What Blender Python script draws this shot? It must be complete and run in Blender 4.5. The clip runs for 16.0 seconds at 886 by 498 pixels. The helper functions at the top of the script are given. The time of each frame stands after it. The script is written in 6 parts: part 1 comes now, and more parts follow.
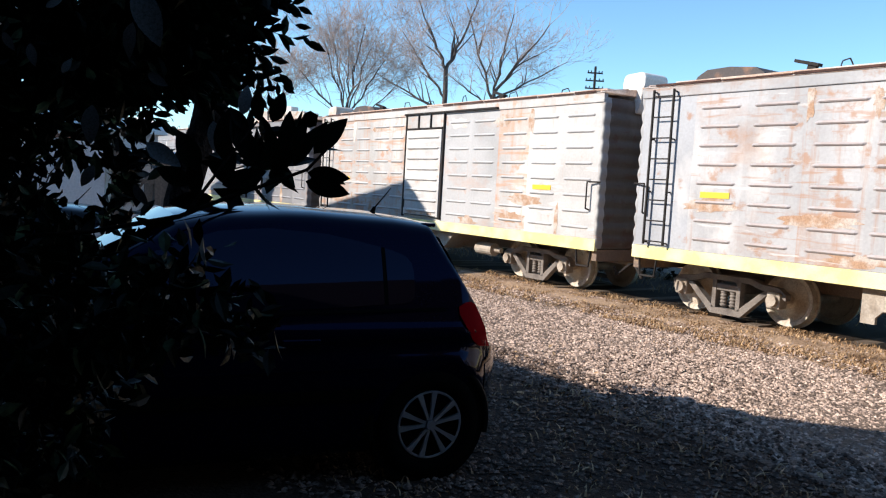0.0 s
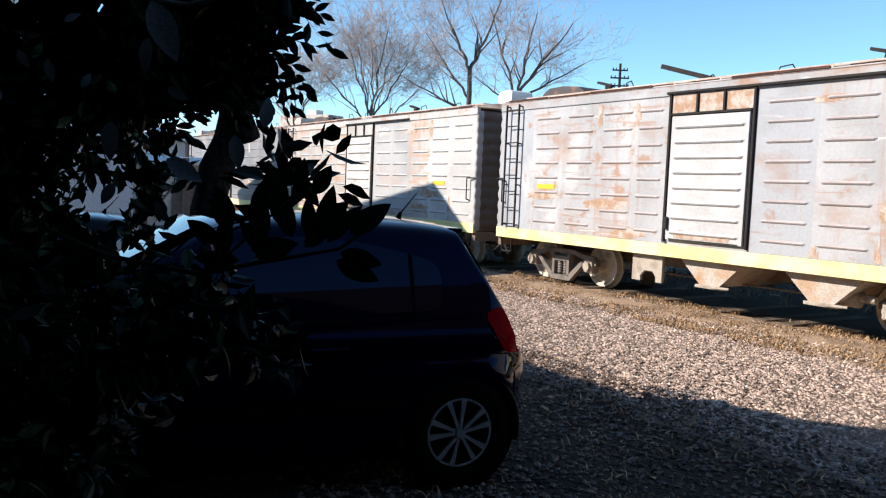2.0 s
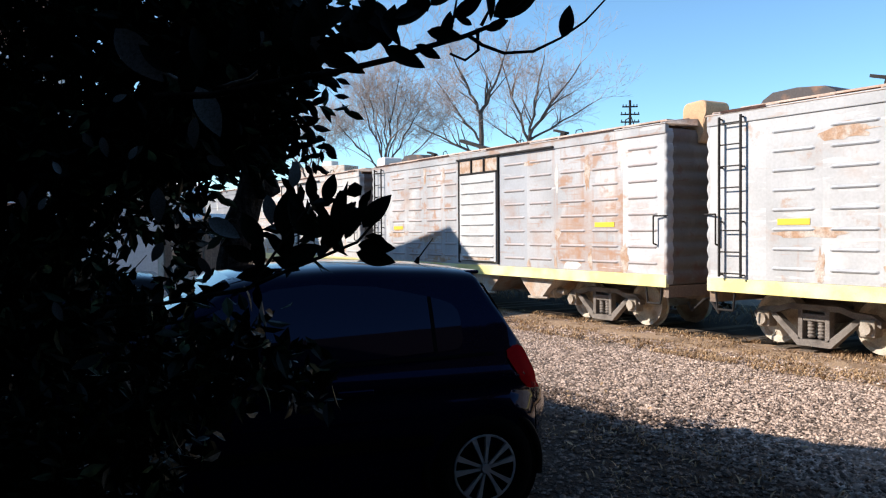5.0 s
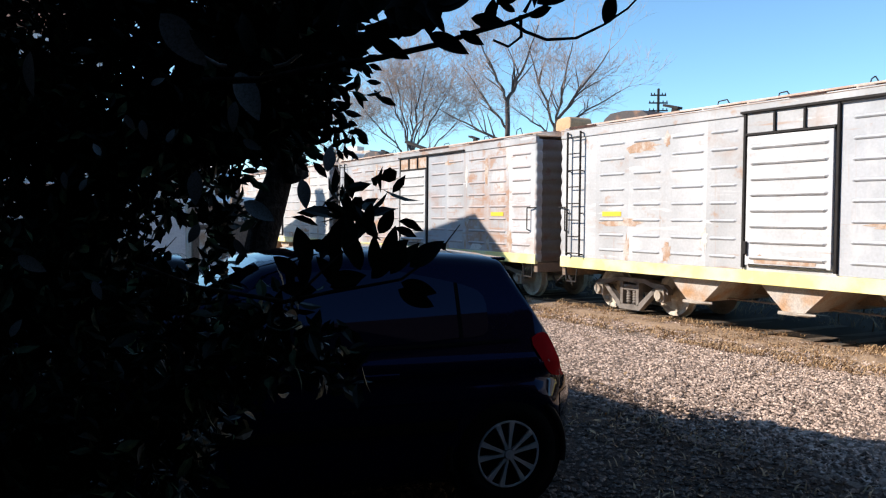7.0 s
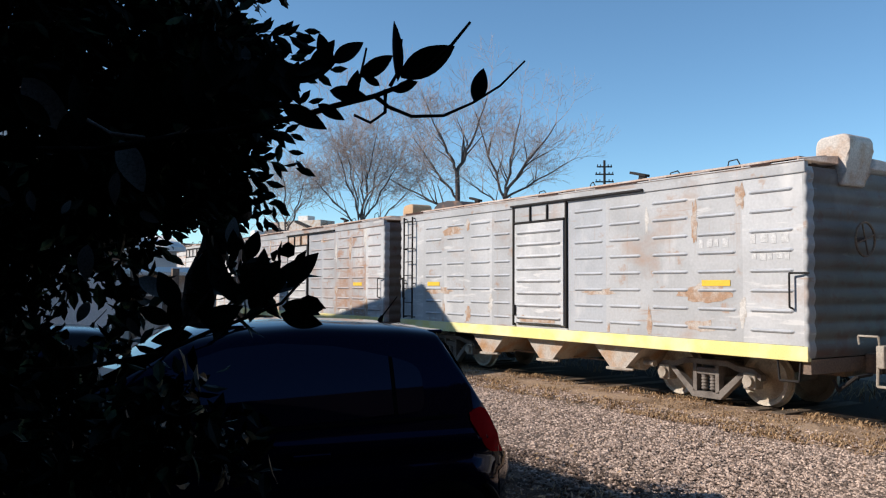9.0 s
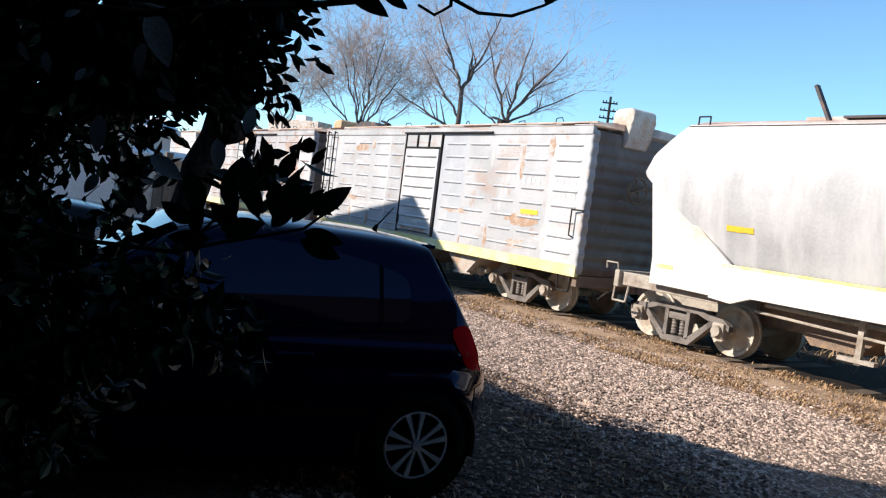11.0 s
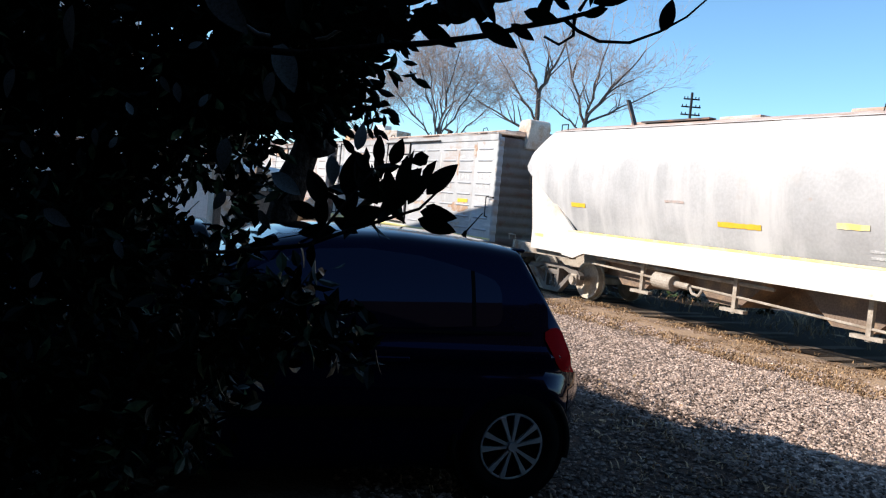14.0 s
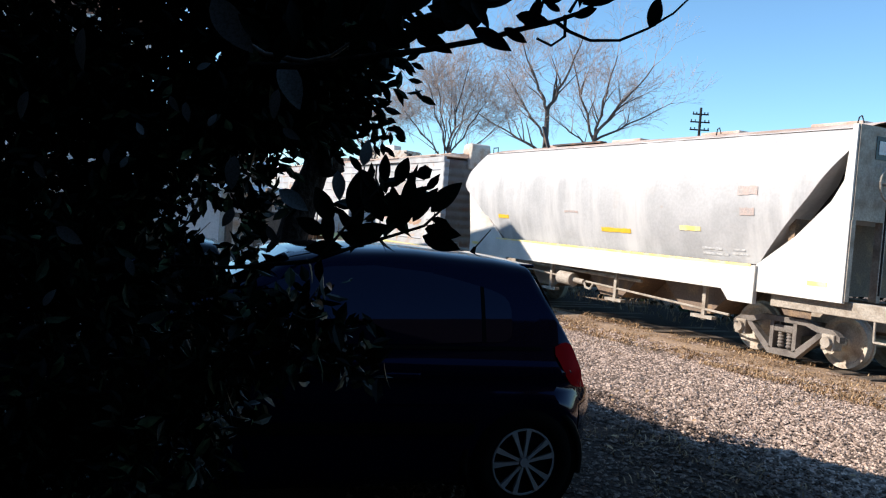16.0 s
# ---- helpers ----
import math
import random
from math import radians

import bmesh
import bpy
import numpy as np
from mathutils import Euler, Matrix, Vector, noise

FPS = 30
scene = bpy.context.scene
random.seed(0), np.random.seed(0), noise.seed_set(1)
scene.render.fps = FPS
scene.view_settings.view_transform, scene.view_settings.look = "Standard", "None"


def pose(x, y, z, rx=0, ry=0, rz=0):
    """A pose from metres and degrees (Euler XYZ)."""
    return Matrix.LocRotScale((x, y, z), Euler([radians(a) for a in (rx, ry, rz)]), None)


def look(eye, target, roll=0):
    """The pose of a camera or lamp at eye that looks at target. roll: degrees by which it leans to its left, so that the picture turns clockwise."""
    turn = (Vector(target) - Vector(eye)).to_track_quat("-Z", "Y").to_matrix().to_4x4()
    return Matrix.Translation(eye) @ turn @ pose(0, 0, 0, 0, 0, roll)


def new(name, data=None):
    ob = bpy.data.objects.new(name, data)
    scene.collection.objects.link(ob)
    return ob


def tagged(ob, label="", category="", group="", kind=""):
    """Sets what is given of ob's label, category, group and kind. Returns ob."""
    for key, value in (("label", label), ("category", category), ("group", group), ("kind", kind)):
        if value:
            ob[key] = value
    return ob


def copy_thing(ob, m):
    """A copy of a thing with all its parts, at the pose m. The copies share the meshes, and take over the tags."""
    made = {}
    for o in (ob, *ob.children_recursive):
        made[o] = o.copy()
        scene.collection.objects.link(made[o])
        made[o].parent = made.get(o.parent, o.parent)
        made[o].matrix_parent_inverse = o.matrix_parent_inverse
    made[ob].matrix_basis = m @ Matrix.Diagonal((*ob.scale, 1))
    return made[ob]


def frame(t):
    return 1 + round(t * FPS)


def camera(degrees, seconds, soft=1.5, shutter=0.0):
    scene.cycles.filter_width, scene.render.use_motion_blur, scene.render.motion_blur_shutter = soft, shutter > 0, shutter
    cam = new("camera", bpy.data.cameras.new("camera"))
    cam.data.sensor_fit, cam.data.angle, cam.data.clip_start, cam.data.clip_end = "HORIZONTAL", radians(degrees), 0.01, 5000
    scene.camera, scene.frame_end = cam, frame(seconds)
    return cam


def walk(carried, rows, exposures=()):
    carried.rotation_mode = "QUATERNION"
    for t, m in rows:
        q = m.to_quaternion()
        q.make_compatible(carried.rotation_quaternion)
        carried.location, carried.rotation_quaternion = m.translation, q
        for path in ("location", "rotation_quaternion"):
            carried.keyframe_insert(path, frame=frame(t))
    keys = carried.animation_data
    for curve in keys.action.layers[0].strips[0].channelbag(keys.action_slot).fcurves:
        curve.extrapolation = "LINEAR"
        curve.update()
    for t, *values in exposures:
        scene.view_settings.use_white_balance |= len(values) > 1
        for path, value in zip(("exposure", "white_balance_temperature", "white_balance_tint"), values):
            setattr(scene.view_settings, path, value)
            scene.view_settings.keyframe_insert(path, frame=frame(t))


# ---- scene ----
cam = camera(57.0, 16.0, soft=1.2)
PATH = [
    (0.0, look((-0.156, 0.077, 1.616), (-1.802, 1.203, 1.469), 3.34)),
    (0.5, look((-0.109, 0.037, 1.633), (-1.756, 1.163, 1.490), 3.63)),
    (1.0, look((-0.121, 0.042, 1.629), (-1.770, 1.164, 1.490), 3.06)),
    (1.5, look((-0.192, 0.082, 1.606), (-1.870, 1.164, 1.481), 3.17)),
    (2.0, look((-0.212, 0.106, 1.639), (-1.893, 1.178, 1.490), 2.39)),
    (2.5, look((-0.193, 0.095, 1.643), (-1.881, 1.162, 1.527), 0.99)),
    (3.0, look((-0.139, 0.072, 1.632), (-1.826, 1.143, 1.561), 1.05)),
    (3.5, look((-0.145, 0.060, 1.644), (-1.858, 1.092, 1.624), 1.41)),
    (4.0, look((-0.050, 0.013, 1.625), (-1.799, 0.982, 1.680), 0.24)),
    (4.5, look((-0.043, 0.017, 1.642), (-1.748, 1.062, 1.615), -0.32)),
    (7.0, look((-0.036, -0.010, 1.640), (-1.776, 0.973, 1.565), 0.49)),
    (7.5, look((-0.052, 0.030, 1.631), (-1.791, 1.016, 1.568), -0.51)),
    (8.0, look((-0.020, -0.016, 1.674), (-1.768, 0.953, 1.596), 0.55)),
    (8.3, look((-0.045, 0.010, 1.672), (-1.808, 0.951, 1.620), -0.20)),
    (8.5, look((-0.096, 0.076, 1.697), (-1.840, 1.052, 1.776), -1.46)),
    (9.0, look((-0.066, 0.115, 1.656), (-1.745, 1.197, 1.751), 0.29)),
    (11.5, look((-0.149, 0.077, 1.639), (-1.826, 1.156, 1.485), 7.87)),
    (12.0, look((-0.226, 0.121, 1.599), (-1.934, 1.144, 1.410), 7.16)),
    (12.5, look((-0.212, 0.098, 1.618), (-1.933, 1.100, 1.435), 7.05)),
    (13.0, look((-0.171, 0.074, 1.635), (-1.906, 1.055, 1.475), 6.15)),
    (13.5, look((-0.102, 0.030, 1.636), (-1.844, 1.003, 1.499), 5.57)),
    (14.0, look((-0.059, -0.013, 1.644), (-1.818, 0.933, 1.531), 5.38)),
    (14.5, look((-0.063, 0.004, 1.643), (-1.846, 0.907, 1.569), 3.68)),
    (15.0, look((-0.061, -0.002, 1.641), (-1.851, 0.888, 1.571), 3.24)),
    (15.5, look((-0.075, 0.010, 1.636), (-1.859, 0.912, 1.566), 3.38)),
    (16.0, look((-0.030, -0.012, 1.632), (-1.805, 0.907, 1.563), 4.50)),
]
walk(cam, PATH, exposures=[(0, 0.72), (8.2, 0.72), (8.55, 0.6), (8.8, 0.35), (9.0, 0.22), (9.3, 0.35), (11.3, 0.72), (16, 0.72)])

# ---- light ----
SUN_EL, SUN_SIDE = radians(32.0), radians(28.0)  # height, and turn from the way square to the track
TO_SUN = Vector((-math.sin(SUN_SIDE) * math.cos(SUN_EL), -math.cos(SUN_SIDE) * math.cos(SUN_EL), math.sin(SUN_EL)))
world = bpy.data.worlds.new("sky")
scene.world = world
world.use_nodes = True
wn = world.node_tree.nodes
sky = wn.new("ShaderNodeTexSky")
sky.sky_type, sky.sun_disc = "NISHITA", False
sky.sun_elevation, sky.sun_rotation = SUN_EL, math.atan2(TO_SUN.x, TO_SUN.y)
sky.air_density, sky.dust_density, sky.ozone_density = 1.0, 0.0, 1.0
sky.altitude = 1800.0
clear = wn.new("ShaderNodeMix")
clear.data_type, clear.blend_type = "RGBA", "MULTIPLY"
clear.inputs[0].default_value, clear.inputs[7].default_value = 1.0, (0.73, 0.98, 1.07, 1)
world.node_tree.links.new(sky.outputs[0], clear.inputs[6])
world.node_tree.links.new(clear.outputs[2], wn["Background"].inputs[0])
wn["Background"].inputs[1].default_value = 0.13
sun_data = bpy.data.lights.new("sun", "SUN")
sun_data.energy, sun_data.angle, sun_data.color = 5.0, radians(0.5), (1.0, 0.90, 0.80)
sun = new("sun", sun_data)
sun.matrix_world = look(TO_SUN * 50, (0, 0, 0))



# ---- materials ----
def mat(name, colour, rough=0.7, metal=0.0, vary=0.25, scale=6.0, bump=0.15, fine=80.0, second=None, amount=0.45, coat=0.0, stretch=(1, 1, 1), spec=0.5, tint=None):
    """A surface with a coarse and a fine variation, patches of a second colour and a fine relief."""
    m = bpy.data.materials.new(name)
    m.use_nodes = True
    n, l = m.node_tree.nodes, m.node_tree.links
    b = n["Principled BSDF"]
    b.inputs["Roughness"].default_value, b.inputs["Metallic"].default_value = rough, metal
    b.inputs["Coat Weight"].default_value = coat
    b.inputs["Specular IOR Level"].default_value = spec
    if tint:
        b.inputs["Specular Tint"].default_value = (*tint, 1)
    co = n.new("ShaderNodeTexCoord")
    mp = n.new("ShaderNodeMapping")
    mp.inputs["Scale"].default_value = stretch
    l.new(co.outputs["Object"], mp.inputs[0])
    big, small = n.new("ShaderNodeTexNoise"), n.new("ShaderNodeTexNoise")
    big.inputs["Scale"].default_value, small.inputs["Scale"].default_value = scale, fine
    big.inputs["Detail"].default_value, small.inputs["Detail"].default_value = 6, 3
    l.new(mp.outputs[0], big.inputs[0]), l.new(co.outputs["Object"], small.inputs[0])
    mix = n.new("ShaderNodeMix")
    mix.data_type = "RGBA"
    mix.inputs[6].default_value = (*colour, 1)
    mix.inputs[7].default_value = (*(second or [c * (1 - vary) for c in colour]), 1)
    ramp = n.new("ShaderNodeMapRange")
    ramp.inputs[1].default_value, ramp.inputs[2].default_value = 1 - amount - 0.09, 1 - amount + 0.12
    l.new(big.outputs[0], ramp.inputs[0])
    l.new(ramp.outputs[0], mix.inputs[0])
    mul = n.new("ShaderNodeMix")
    mul.data_type, mul.blend_type = "RGBA", "MULTIPLY"
    mul.inputs[0].default_value = 1.0
    tone = n.new("ShaderNodeMapRange")
    tone.inputs[1].default_value, tone.inputs[2].default_value = 0.3, 0.7
    tone.inputs[3].default_value, tone.inputs[4].default_value = 1 - vary, 1 + vary * 0.4
    l.new(small.outputs[0], tone.inputs[0])
    l.new(mix.outputs[2], mul.inputs[6]), l.new(tone.outputs[0], mul.inputs[7])
    l.new(mul.outputs[2], b.inputs["Base Color"])
    if bump:
        bp = n.new("ShaderNodeBump")
        bp.inputs["Strength"].default_value, bp.inputs["Distance"].default_value = bump, 0.02
        l.new(small.outputs[0], bp.inputs["Height"])
        l.new(bp.outputs[0], b.inputs["Normal"])
    return m


def vary_islands(m, lo, hi, start=0.0):
    """Gives each loose piece of a joined mesh its own tone."""
    n, l = m.node_tree.nodes, m.node_tree.links
    b = n["Principled BSDF"]
    geo, rg, mx = n.new("ShaderNodeNewGeometry"), n.new("ShaderNodeMapRange"), n.new("ShaderNodeMix")
    rg.inputs[1].default_value, rg.inputs[3].default_value, rg.inputs[4].default_value = start, lo, hi
    mx.data_type, mx.blend_type = "RGBA", "MULTIPLY"
    mx.inputs[0].default_value = 1.0
    before = b.inputs["Base Color"].links[0].from_socket
    l.new(geo.outputs["Random Per Island"], rg.inputs[0])
    l.new(before, mx.inputs[6]), l.new(rg.outputs[0], mx.inputs[7])
    l.new(mx.outputs[2], b.inputs["Base Color"])


def wagon_paint(name, base, rust, pale, seed, rust_amount=0.42, pale_amount=0.42, pale_stretch=(1.0, 1.0, 0.5), scrape=1.0):
    """Old wagon paint: chalky patches, rust that runs down, scratches."""
    m = mat(name, base, 0.62, 0.0, 0.09, 1.3, 0.06, 26.0, second=[c * 0.82 for c in base], amount=0.5)
    n, l = m.node_tree.nodes, m.node_tree.links
    b = n["Principled BSDF"]
    before = b.inputs["Base Color"].links[0].from_socket
    co = n.new("ShaderNodeTexCoord")
    for colour, scale, stretch, amount, width, strength in (
        (pale, 0.9, pale_stretch, pale_amount + 0.03, 0.14, 0.8),
        (rust, 0.8, (0.8, 1.0, 1.3), rust_amount + 0.0, 0.14, 0.62),
        (rust, 2.6, (1.0, 1.0, 1.2), rust_amount - 0.05, 0.08, 0.75),
        (rust, 1.6, (4.0, 1.0, 0.3), rust_amount - 0.03, 0.12, 0.5),
        (rust, 1.5, (0.5, 1.0, 6.0), rust_amount - 0.06, 0.07, 0.6 * scrape),
        (pale, 1.9, (0.6, 1.0, 5.0), pale_amount - 0.05, 0.06, 0.7 * scrape),
    ):
        seed += 7.3
        mp = n.new("ShaderNodeMapping")
        mp.inputs["Location"].default_value, mp.inputs["Scale"].default_value = (seed, seed * 0.7, seed * 1.3), stretch
        l.new(co.outputs["Object"], mp.inputs[0])
        tex = n.new("ShaderNodeTexNoise")
        tex.inputs["Scale"].default_value, tex.inputs["Detail"].default_value, tex.inputs["Roughness"].default_value = scale, 8, 0.62
        l.new(mp.outputs[0], tex.inputs[0])
        rg = n.new("ShaderNodeMapRange")
        rg.inputs[1].default_value, rg.inputs[2].default_value, rg.inputs[4].default_value = 1 - amount, 1 - amount + width, strength
        l.new(tex.outputs[0], rg.inputs[0])
        mx = n.new("ShaderNodeMix")
        mx.data_type = "RGBA"
        mx.inputs[7].default_value = (*colour, 1)
        l.new(rg.outputs[0], mx.inputs[0]), l.new(before, mx.inputs[6])
        before = mx.outputs[2]
    # each plate has weathered a little differently
    info, tone2, each = n.new("ShaderNodeObjectInfo"), n.new("ShaderNodeMapRange"), n.new("ShaderNodeMix")
    tone2.inputs[3].default_value, tone2.inputs[4].default_value = 0.90, 1.06
    each.data_type, each.blend_type = "RGBA", "MULTIPLY"
    each.inputs[0].default_value = 1.0
    l.new(info.outputs["Random"], tone2.inputs[0])
    l.new(before, each.inputs[6]), l.new(tone2.outputs[0], each.inputs[7])
    l.new(each.outputs[2], b.inputs["Base Color"])
    return m


RUST, PALE = (0.34, 0.18, 0.10), (0.66, 0.64, 0.62)
PAINTS, PLATES = [], []  # each wagon's paint, and its plates: worn, rusty, bleached, plain grey
for k, (tone, base, rust, pale, worn) in enumerate((
    ("ochre", (0.47, 0.46, 0.45), (0.46, 0.235, 0.125), (0.64, 0.62, 0.59), 0.455),
    ("rusty", (0.425, 0.43, 0.445), RUST, (0.60, 0.59, 0.58), 0.47),
    ("grey", (0.45, 0.455, 0.465), (0.36, 0.22, 0.14), (0.62, 0.61, 0.60), 0.44),
    ("dark", (0.24, 0.24, 0.255), RUST, (0.38, 0.37, 0.37), 0.42),
)):
    PAINTS.append(wagon_paint("wagon_paint_" + tone, base, rust, pale, 3.0 + 9 * k, worn))
    PLATES.append({
        "w": PAINTS[-1],
        "r": wagon_paint("rusty_plate_" + tone, [c * 0.98 for c in base], rust, pale, 3.0 + 9 * k, worn + 0.045),
        "p": wagon_paint("bleached_plate_" + tone, [c * 1.13 for c in base], rust, [c * 1.05 for c in pale], 3.0 + 9 * k, worn - 0.03, 0.48),
        "g": wagon_paint("grey_plate_" + tone, [c * f for c, f in zip(base, (0.94, 0.965, 1.0))], rust, pale, 3.0 + 9 * k, worn - 0.045, 0.38),
    })
STAINS = (26, 36, 34, 10)  # how many ragged stains each wagon's side carries
PLATE_ORDER = ["wrrrrggrpp", "gwwrwgwrrp", "pwppwgwwwp", "wgwgwwgwwp"]  # from the ladder end to the far corner
DOOR = wagon_paint("door_paint", (0.56, 0.56, 0.56), (0.38, 0.24, 0.16), (0.72, 0.72, 0.72), 41.0, 0.40)
HOPPER = wagon_paint("hopper_paint", (0.45, 0.45, 0.455), (0.42, 0.33, 0.27), (0.57, 0.565, 0.56), 52.0, 0.37, 0.49, (1.6, 1.0, 0.22), 0.0)
HOPPER_SILL = wagon_paint("hopper_sill_paint", (0.70, 0.68, 0.63), (0.40, 0.28, 0.18), (0.75, 0.74, 0.70), 61.0, 0.36)
# rust-brown end paint, darkened because the ends face away from the sun
END_SHADE_PAINT = wagon_paint("end_wall_shade_paint", (0.13, 0.115, 0.105), (0.11, 0.055, 0.04), (0.20, 0.185, 0.175), 71.0, 0.48)
ROOF = mat("rusted_roof", (0.44, 0.31, 0.24), 0.85, 0, 0.3, 2.0, 0.25, 40, second=(0.58, 0.49, 0.43), amount=0.5)
HATCH = mat("hatch_steel", (0.06, 0.05, 0.05), 0.7, 0, 0.3, 3.0, 0.2, 40, second=(0.30, 0.15, 0.08), amount=0.40)
# dark red for the strips that imitate a shadow gap
SHADOW_GAP = mat("rusty_shadow_gap", (0.055, 0.022, 0.016), 0.9, 0, 0.4, 4, 0.2, 40, second=(0.11, 0.05, 0.035), amount=0.4)
BOX_PAINT = mat("end_box_paint", (0.58, 0.53, 0.48), 0.7, 0, 0.25, 3.0, 0.15, 40, second=(0.45, 0.28, 0.17), amount=0.45)
CREAM_BOX = mat("cream_box_paint", (0.72, 0.70, 0.66), 0.7, 0, 0.15, 3.0, 0.1, 40, second=(0.55, 0.48, 0.40), amount=0.35)
RUSTY_BOX = mat("rusty_box_paint", (0.56, 0.36, 0.20), 0.75, 0, 0.2, 3.0, 0.15, 40, second=(0.38, 0.22, 0.12), amount=0.4)
YELLOW = mat("sill_yellow", (0.82, 0.72, 0.27), 0.6, 0, 0.12, 2.5, 0.08, 50, second=(0.82, 0.76, 0.44), amount=0.5)
REFLECT = mat("reflective_yellow", (0.82, 0.53, 0.05), 0.4, 0, 0.1, 9, 0.0)
FADED_YELLOW = mat("faded_yellow_line", (0.80, 0.64, 0.22), 0.6, 0, 0.12, 5, 0.0, 50, second=(0.78, 0.70, 0.44), amount=0.5)
BLACK = mat("black_iron", (0.028, 0.025, 0.024), 0.75, 0, 0.3, 8, 0.2, spec=0.2)
BOGIE = mat("bogie_iron", (0.20, 0.175, 0.155), 0.75, 0, 0.35, 5, 0.3, 60, second=(0.10, 0.085, 0.075))
WHEEL = mat("wheel_dusty", (0.58, 0.52, 0.43), 0.75, 0, 0.25, 5, 0.15, 50, second=(0.38, 0.31, 0.24))
UNDER = mat("underframe_rust", (0.20, 0.145, 0.11), 0.85, 0, 0.35, 4, 0.2, 40, second=(0.36, 0.24, 0.14), amount=0.42)
CHUTE = mat("chute_paint", (0.46, 0.41, 0.36), 0.8, 0, 0.25, 3.2, 0.15, 40, second=(0.42, 0.24, 0.12), amount=0.45)
DUST = mat("dusty_steel", (0.42, 0.37, 0.31), 0.8, 0, 0.3, 5, 0.2, 40, second=(0.28, 0.23, 0.18))
WHITE_PAINT = mat("faded_white_lettering", (0.72, 0.72, 0.72), 0.6, 0, 0.2, 20, 0.0)
FADED = mat("worn_white_lettering", (0.64, 0.64, 0.64), 0.7, 0, 0.25, 14, 0.0, 60, second=(0.48, 0.48, 0.48), amount=0.5)
REDDISH = mat("faded_red_patch", (0.52, 0.41, 0.37), 0.75, 0, 0.2, 8, 0.0, 50, second=(0.44, 0.40, 0.38), amount=0.5)
RUST_STAIN = mat("rust_stain", (0.40, 0.25, 0.16), 0.8, 0, 0.25, 7, 0.1, 50, second=(0.52, 0.46, 0.41), amount=0.5)
BLEACH = mat("bleached_patch", (0.62, 0.60, 0.57), 0.8, 0, 0.2, 9, 0.05, 50, second=(0.50, 0.46, 0.42), amount=0.45)
RAIL = mat("rail_steel", (0.20, 0.15, 0.12), 0.5, 0.6, 0.3, 6, 0.15)
SLEEPER = mat("old_sleeper", (0.14, 0.11, 0.085), 0.9, 0, 0.4, 6, 0.3, 50, stretch=(8, 1, 1), spec=0.12)
GRAVEL = mat("gravel_ground", (0.19, 0.145, 0.115), 0.95, 0, 0.5, 0.35, 0.9, 42, second=(0.13, 0.098, 0.078), amount=0.45, spec=0.12)
PEBBLE = mat("pebble_stone", (0.50, 0.385, 0.315), 0.9, 0, 0.35, 12, 0.2, 90, second=(0.29, 0.205, 0.16), spec=0.12)
DRY = mat("dry_grass", (0.50, 0.335, 0.19), 0.9, 0, 0.4, 1.6, 0.0, 30, second=(0.27, 0.165, 0.09), spec=0.12)
EARTH = mat("dry_verge", (0.40, 0.28, 0.185), 0.95, 0, 0.4, 1.4, 0.8, 30, second=(0.13, 0.08, 0.052), spec=0.12)
# brown soil, toned down further so the shade is partly in its colour
SHADED_SOIL = mat("shade_toned_soil", (0.050, 0.034, 0.025), 0.95, 0, 0.5, 2.0, 1.0, 45, second=(0.032, 0.024, 0.019), spec=0.12)
# oily earth, taken near black so the train's shade is in the colour
BED = mat("oily_shaded_bed", (0.024, 0.017, 0.012), 0.95, 0, 0.5, 2.0, 0.9, 35, second=(0.018, 0.015, 0.013), spec=0.12)
CARPAINT = mat("dark_blue_paint", (0.0010, 0.0013, 0.007), 0.05, 0.0, 0.1, 4, 0.0, spec=0.5, tint=(0.10, 0.13, 0.32))
CARPAINT_B = mat("black_paint", (0.004, 0.004, 0.006), 0.12, 0.0, 0.1, 4, 0.0, spec=0.2)
CARGLASS = mat("tinted_glass", (0.001, 0.0012, 0.006), 0.02, 0.0, 0.1, 4, 0.0, spec=0.5, tint=(0.27, 0.33, 0.60))
PLASTIC = mat("black_plastic", (0.003, 0.003, 0.003), 0.6, 0, 0.15, 20, 0.05, spec=0.03)
RUBBER = mat("tyre_rubber", (0.003, 0.003, 0.003), 0.9, 0, 0.2, 20, 0.1, spec=0.03)
ALLOY = mat("alloy_rim", (0.60, 0.60, 0.62), 0.28, 0.8, 0.1, 20, 0.0)
TAIL = mat("red_lens", (0.30, 0.002, 0.006), 0.5, 0, 0.1, 10, 0.0, spec=0.01)
# base far below leaf green, so the crown's shade is partly in it
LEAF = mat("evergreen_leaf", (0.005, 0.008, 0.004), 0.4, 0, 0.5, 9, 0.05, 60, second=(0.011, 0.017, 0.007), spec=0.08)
PALE_LEAF = mat("pale_leaf", (0.115, 0.13, 0.135), 0.35, 0, 0.35, 22, 0.1, 60, second=(0.055, 0.068, 0.06), spec=0.4)
PALE_BARK = mat("grey_twig_bark", (0.13, 0.115, 0.10), 0.9, 0, 0.4, 30, 0.4, 120)
BARK = mat("dark_bark", (0.024, 0.019, 0.016), 0.95, 0, 0.6, 26, 1.0, 30, stretch=(1, 1, 0.14), spec=0.05)
GREYBARK = mat("grey_bark", (0.125, 0.10, 0.09), 0.95, 0, 0.3, 2, 0.3, 12)
TWIG = mat("brown_twigs", (0.40, 0.31, 0.27), 0.95, 0, 0.3, 2, 0.1, 12)
LIME = mat("white_wall", (0.72, 0.71, 0.70), 0.9, 0, 0.12, 1.2, 0.15, 30, second=(0.58, 0.57, 0.56))
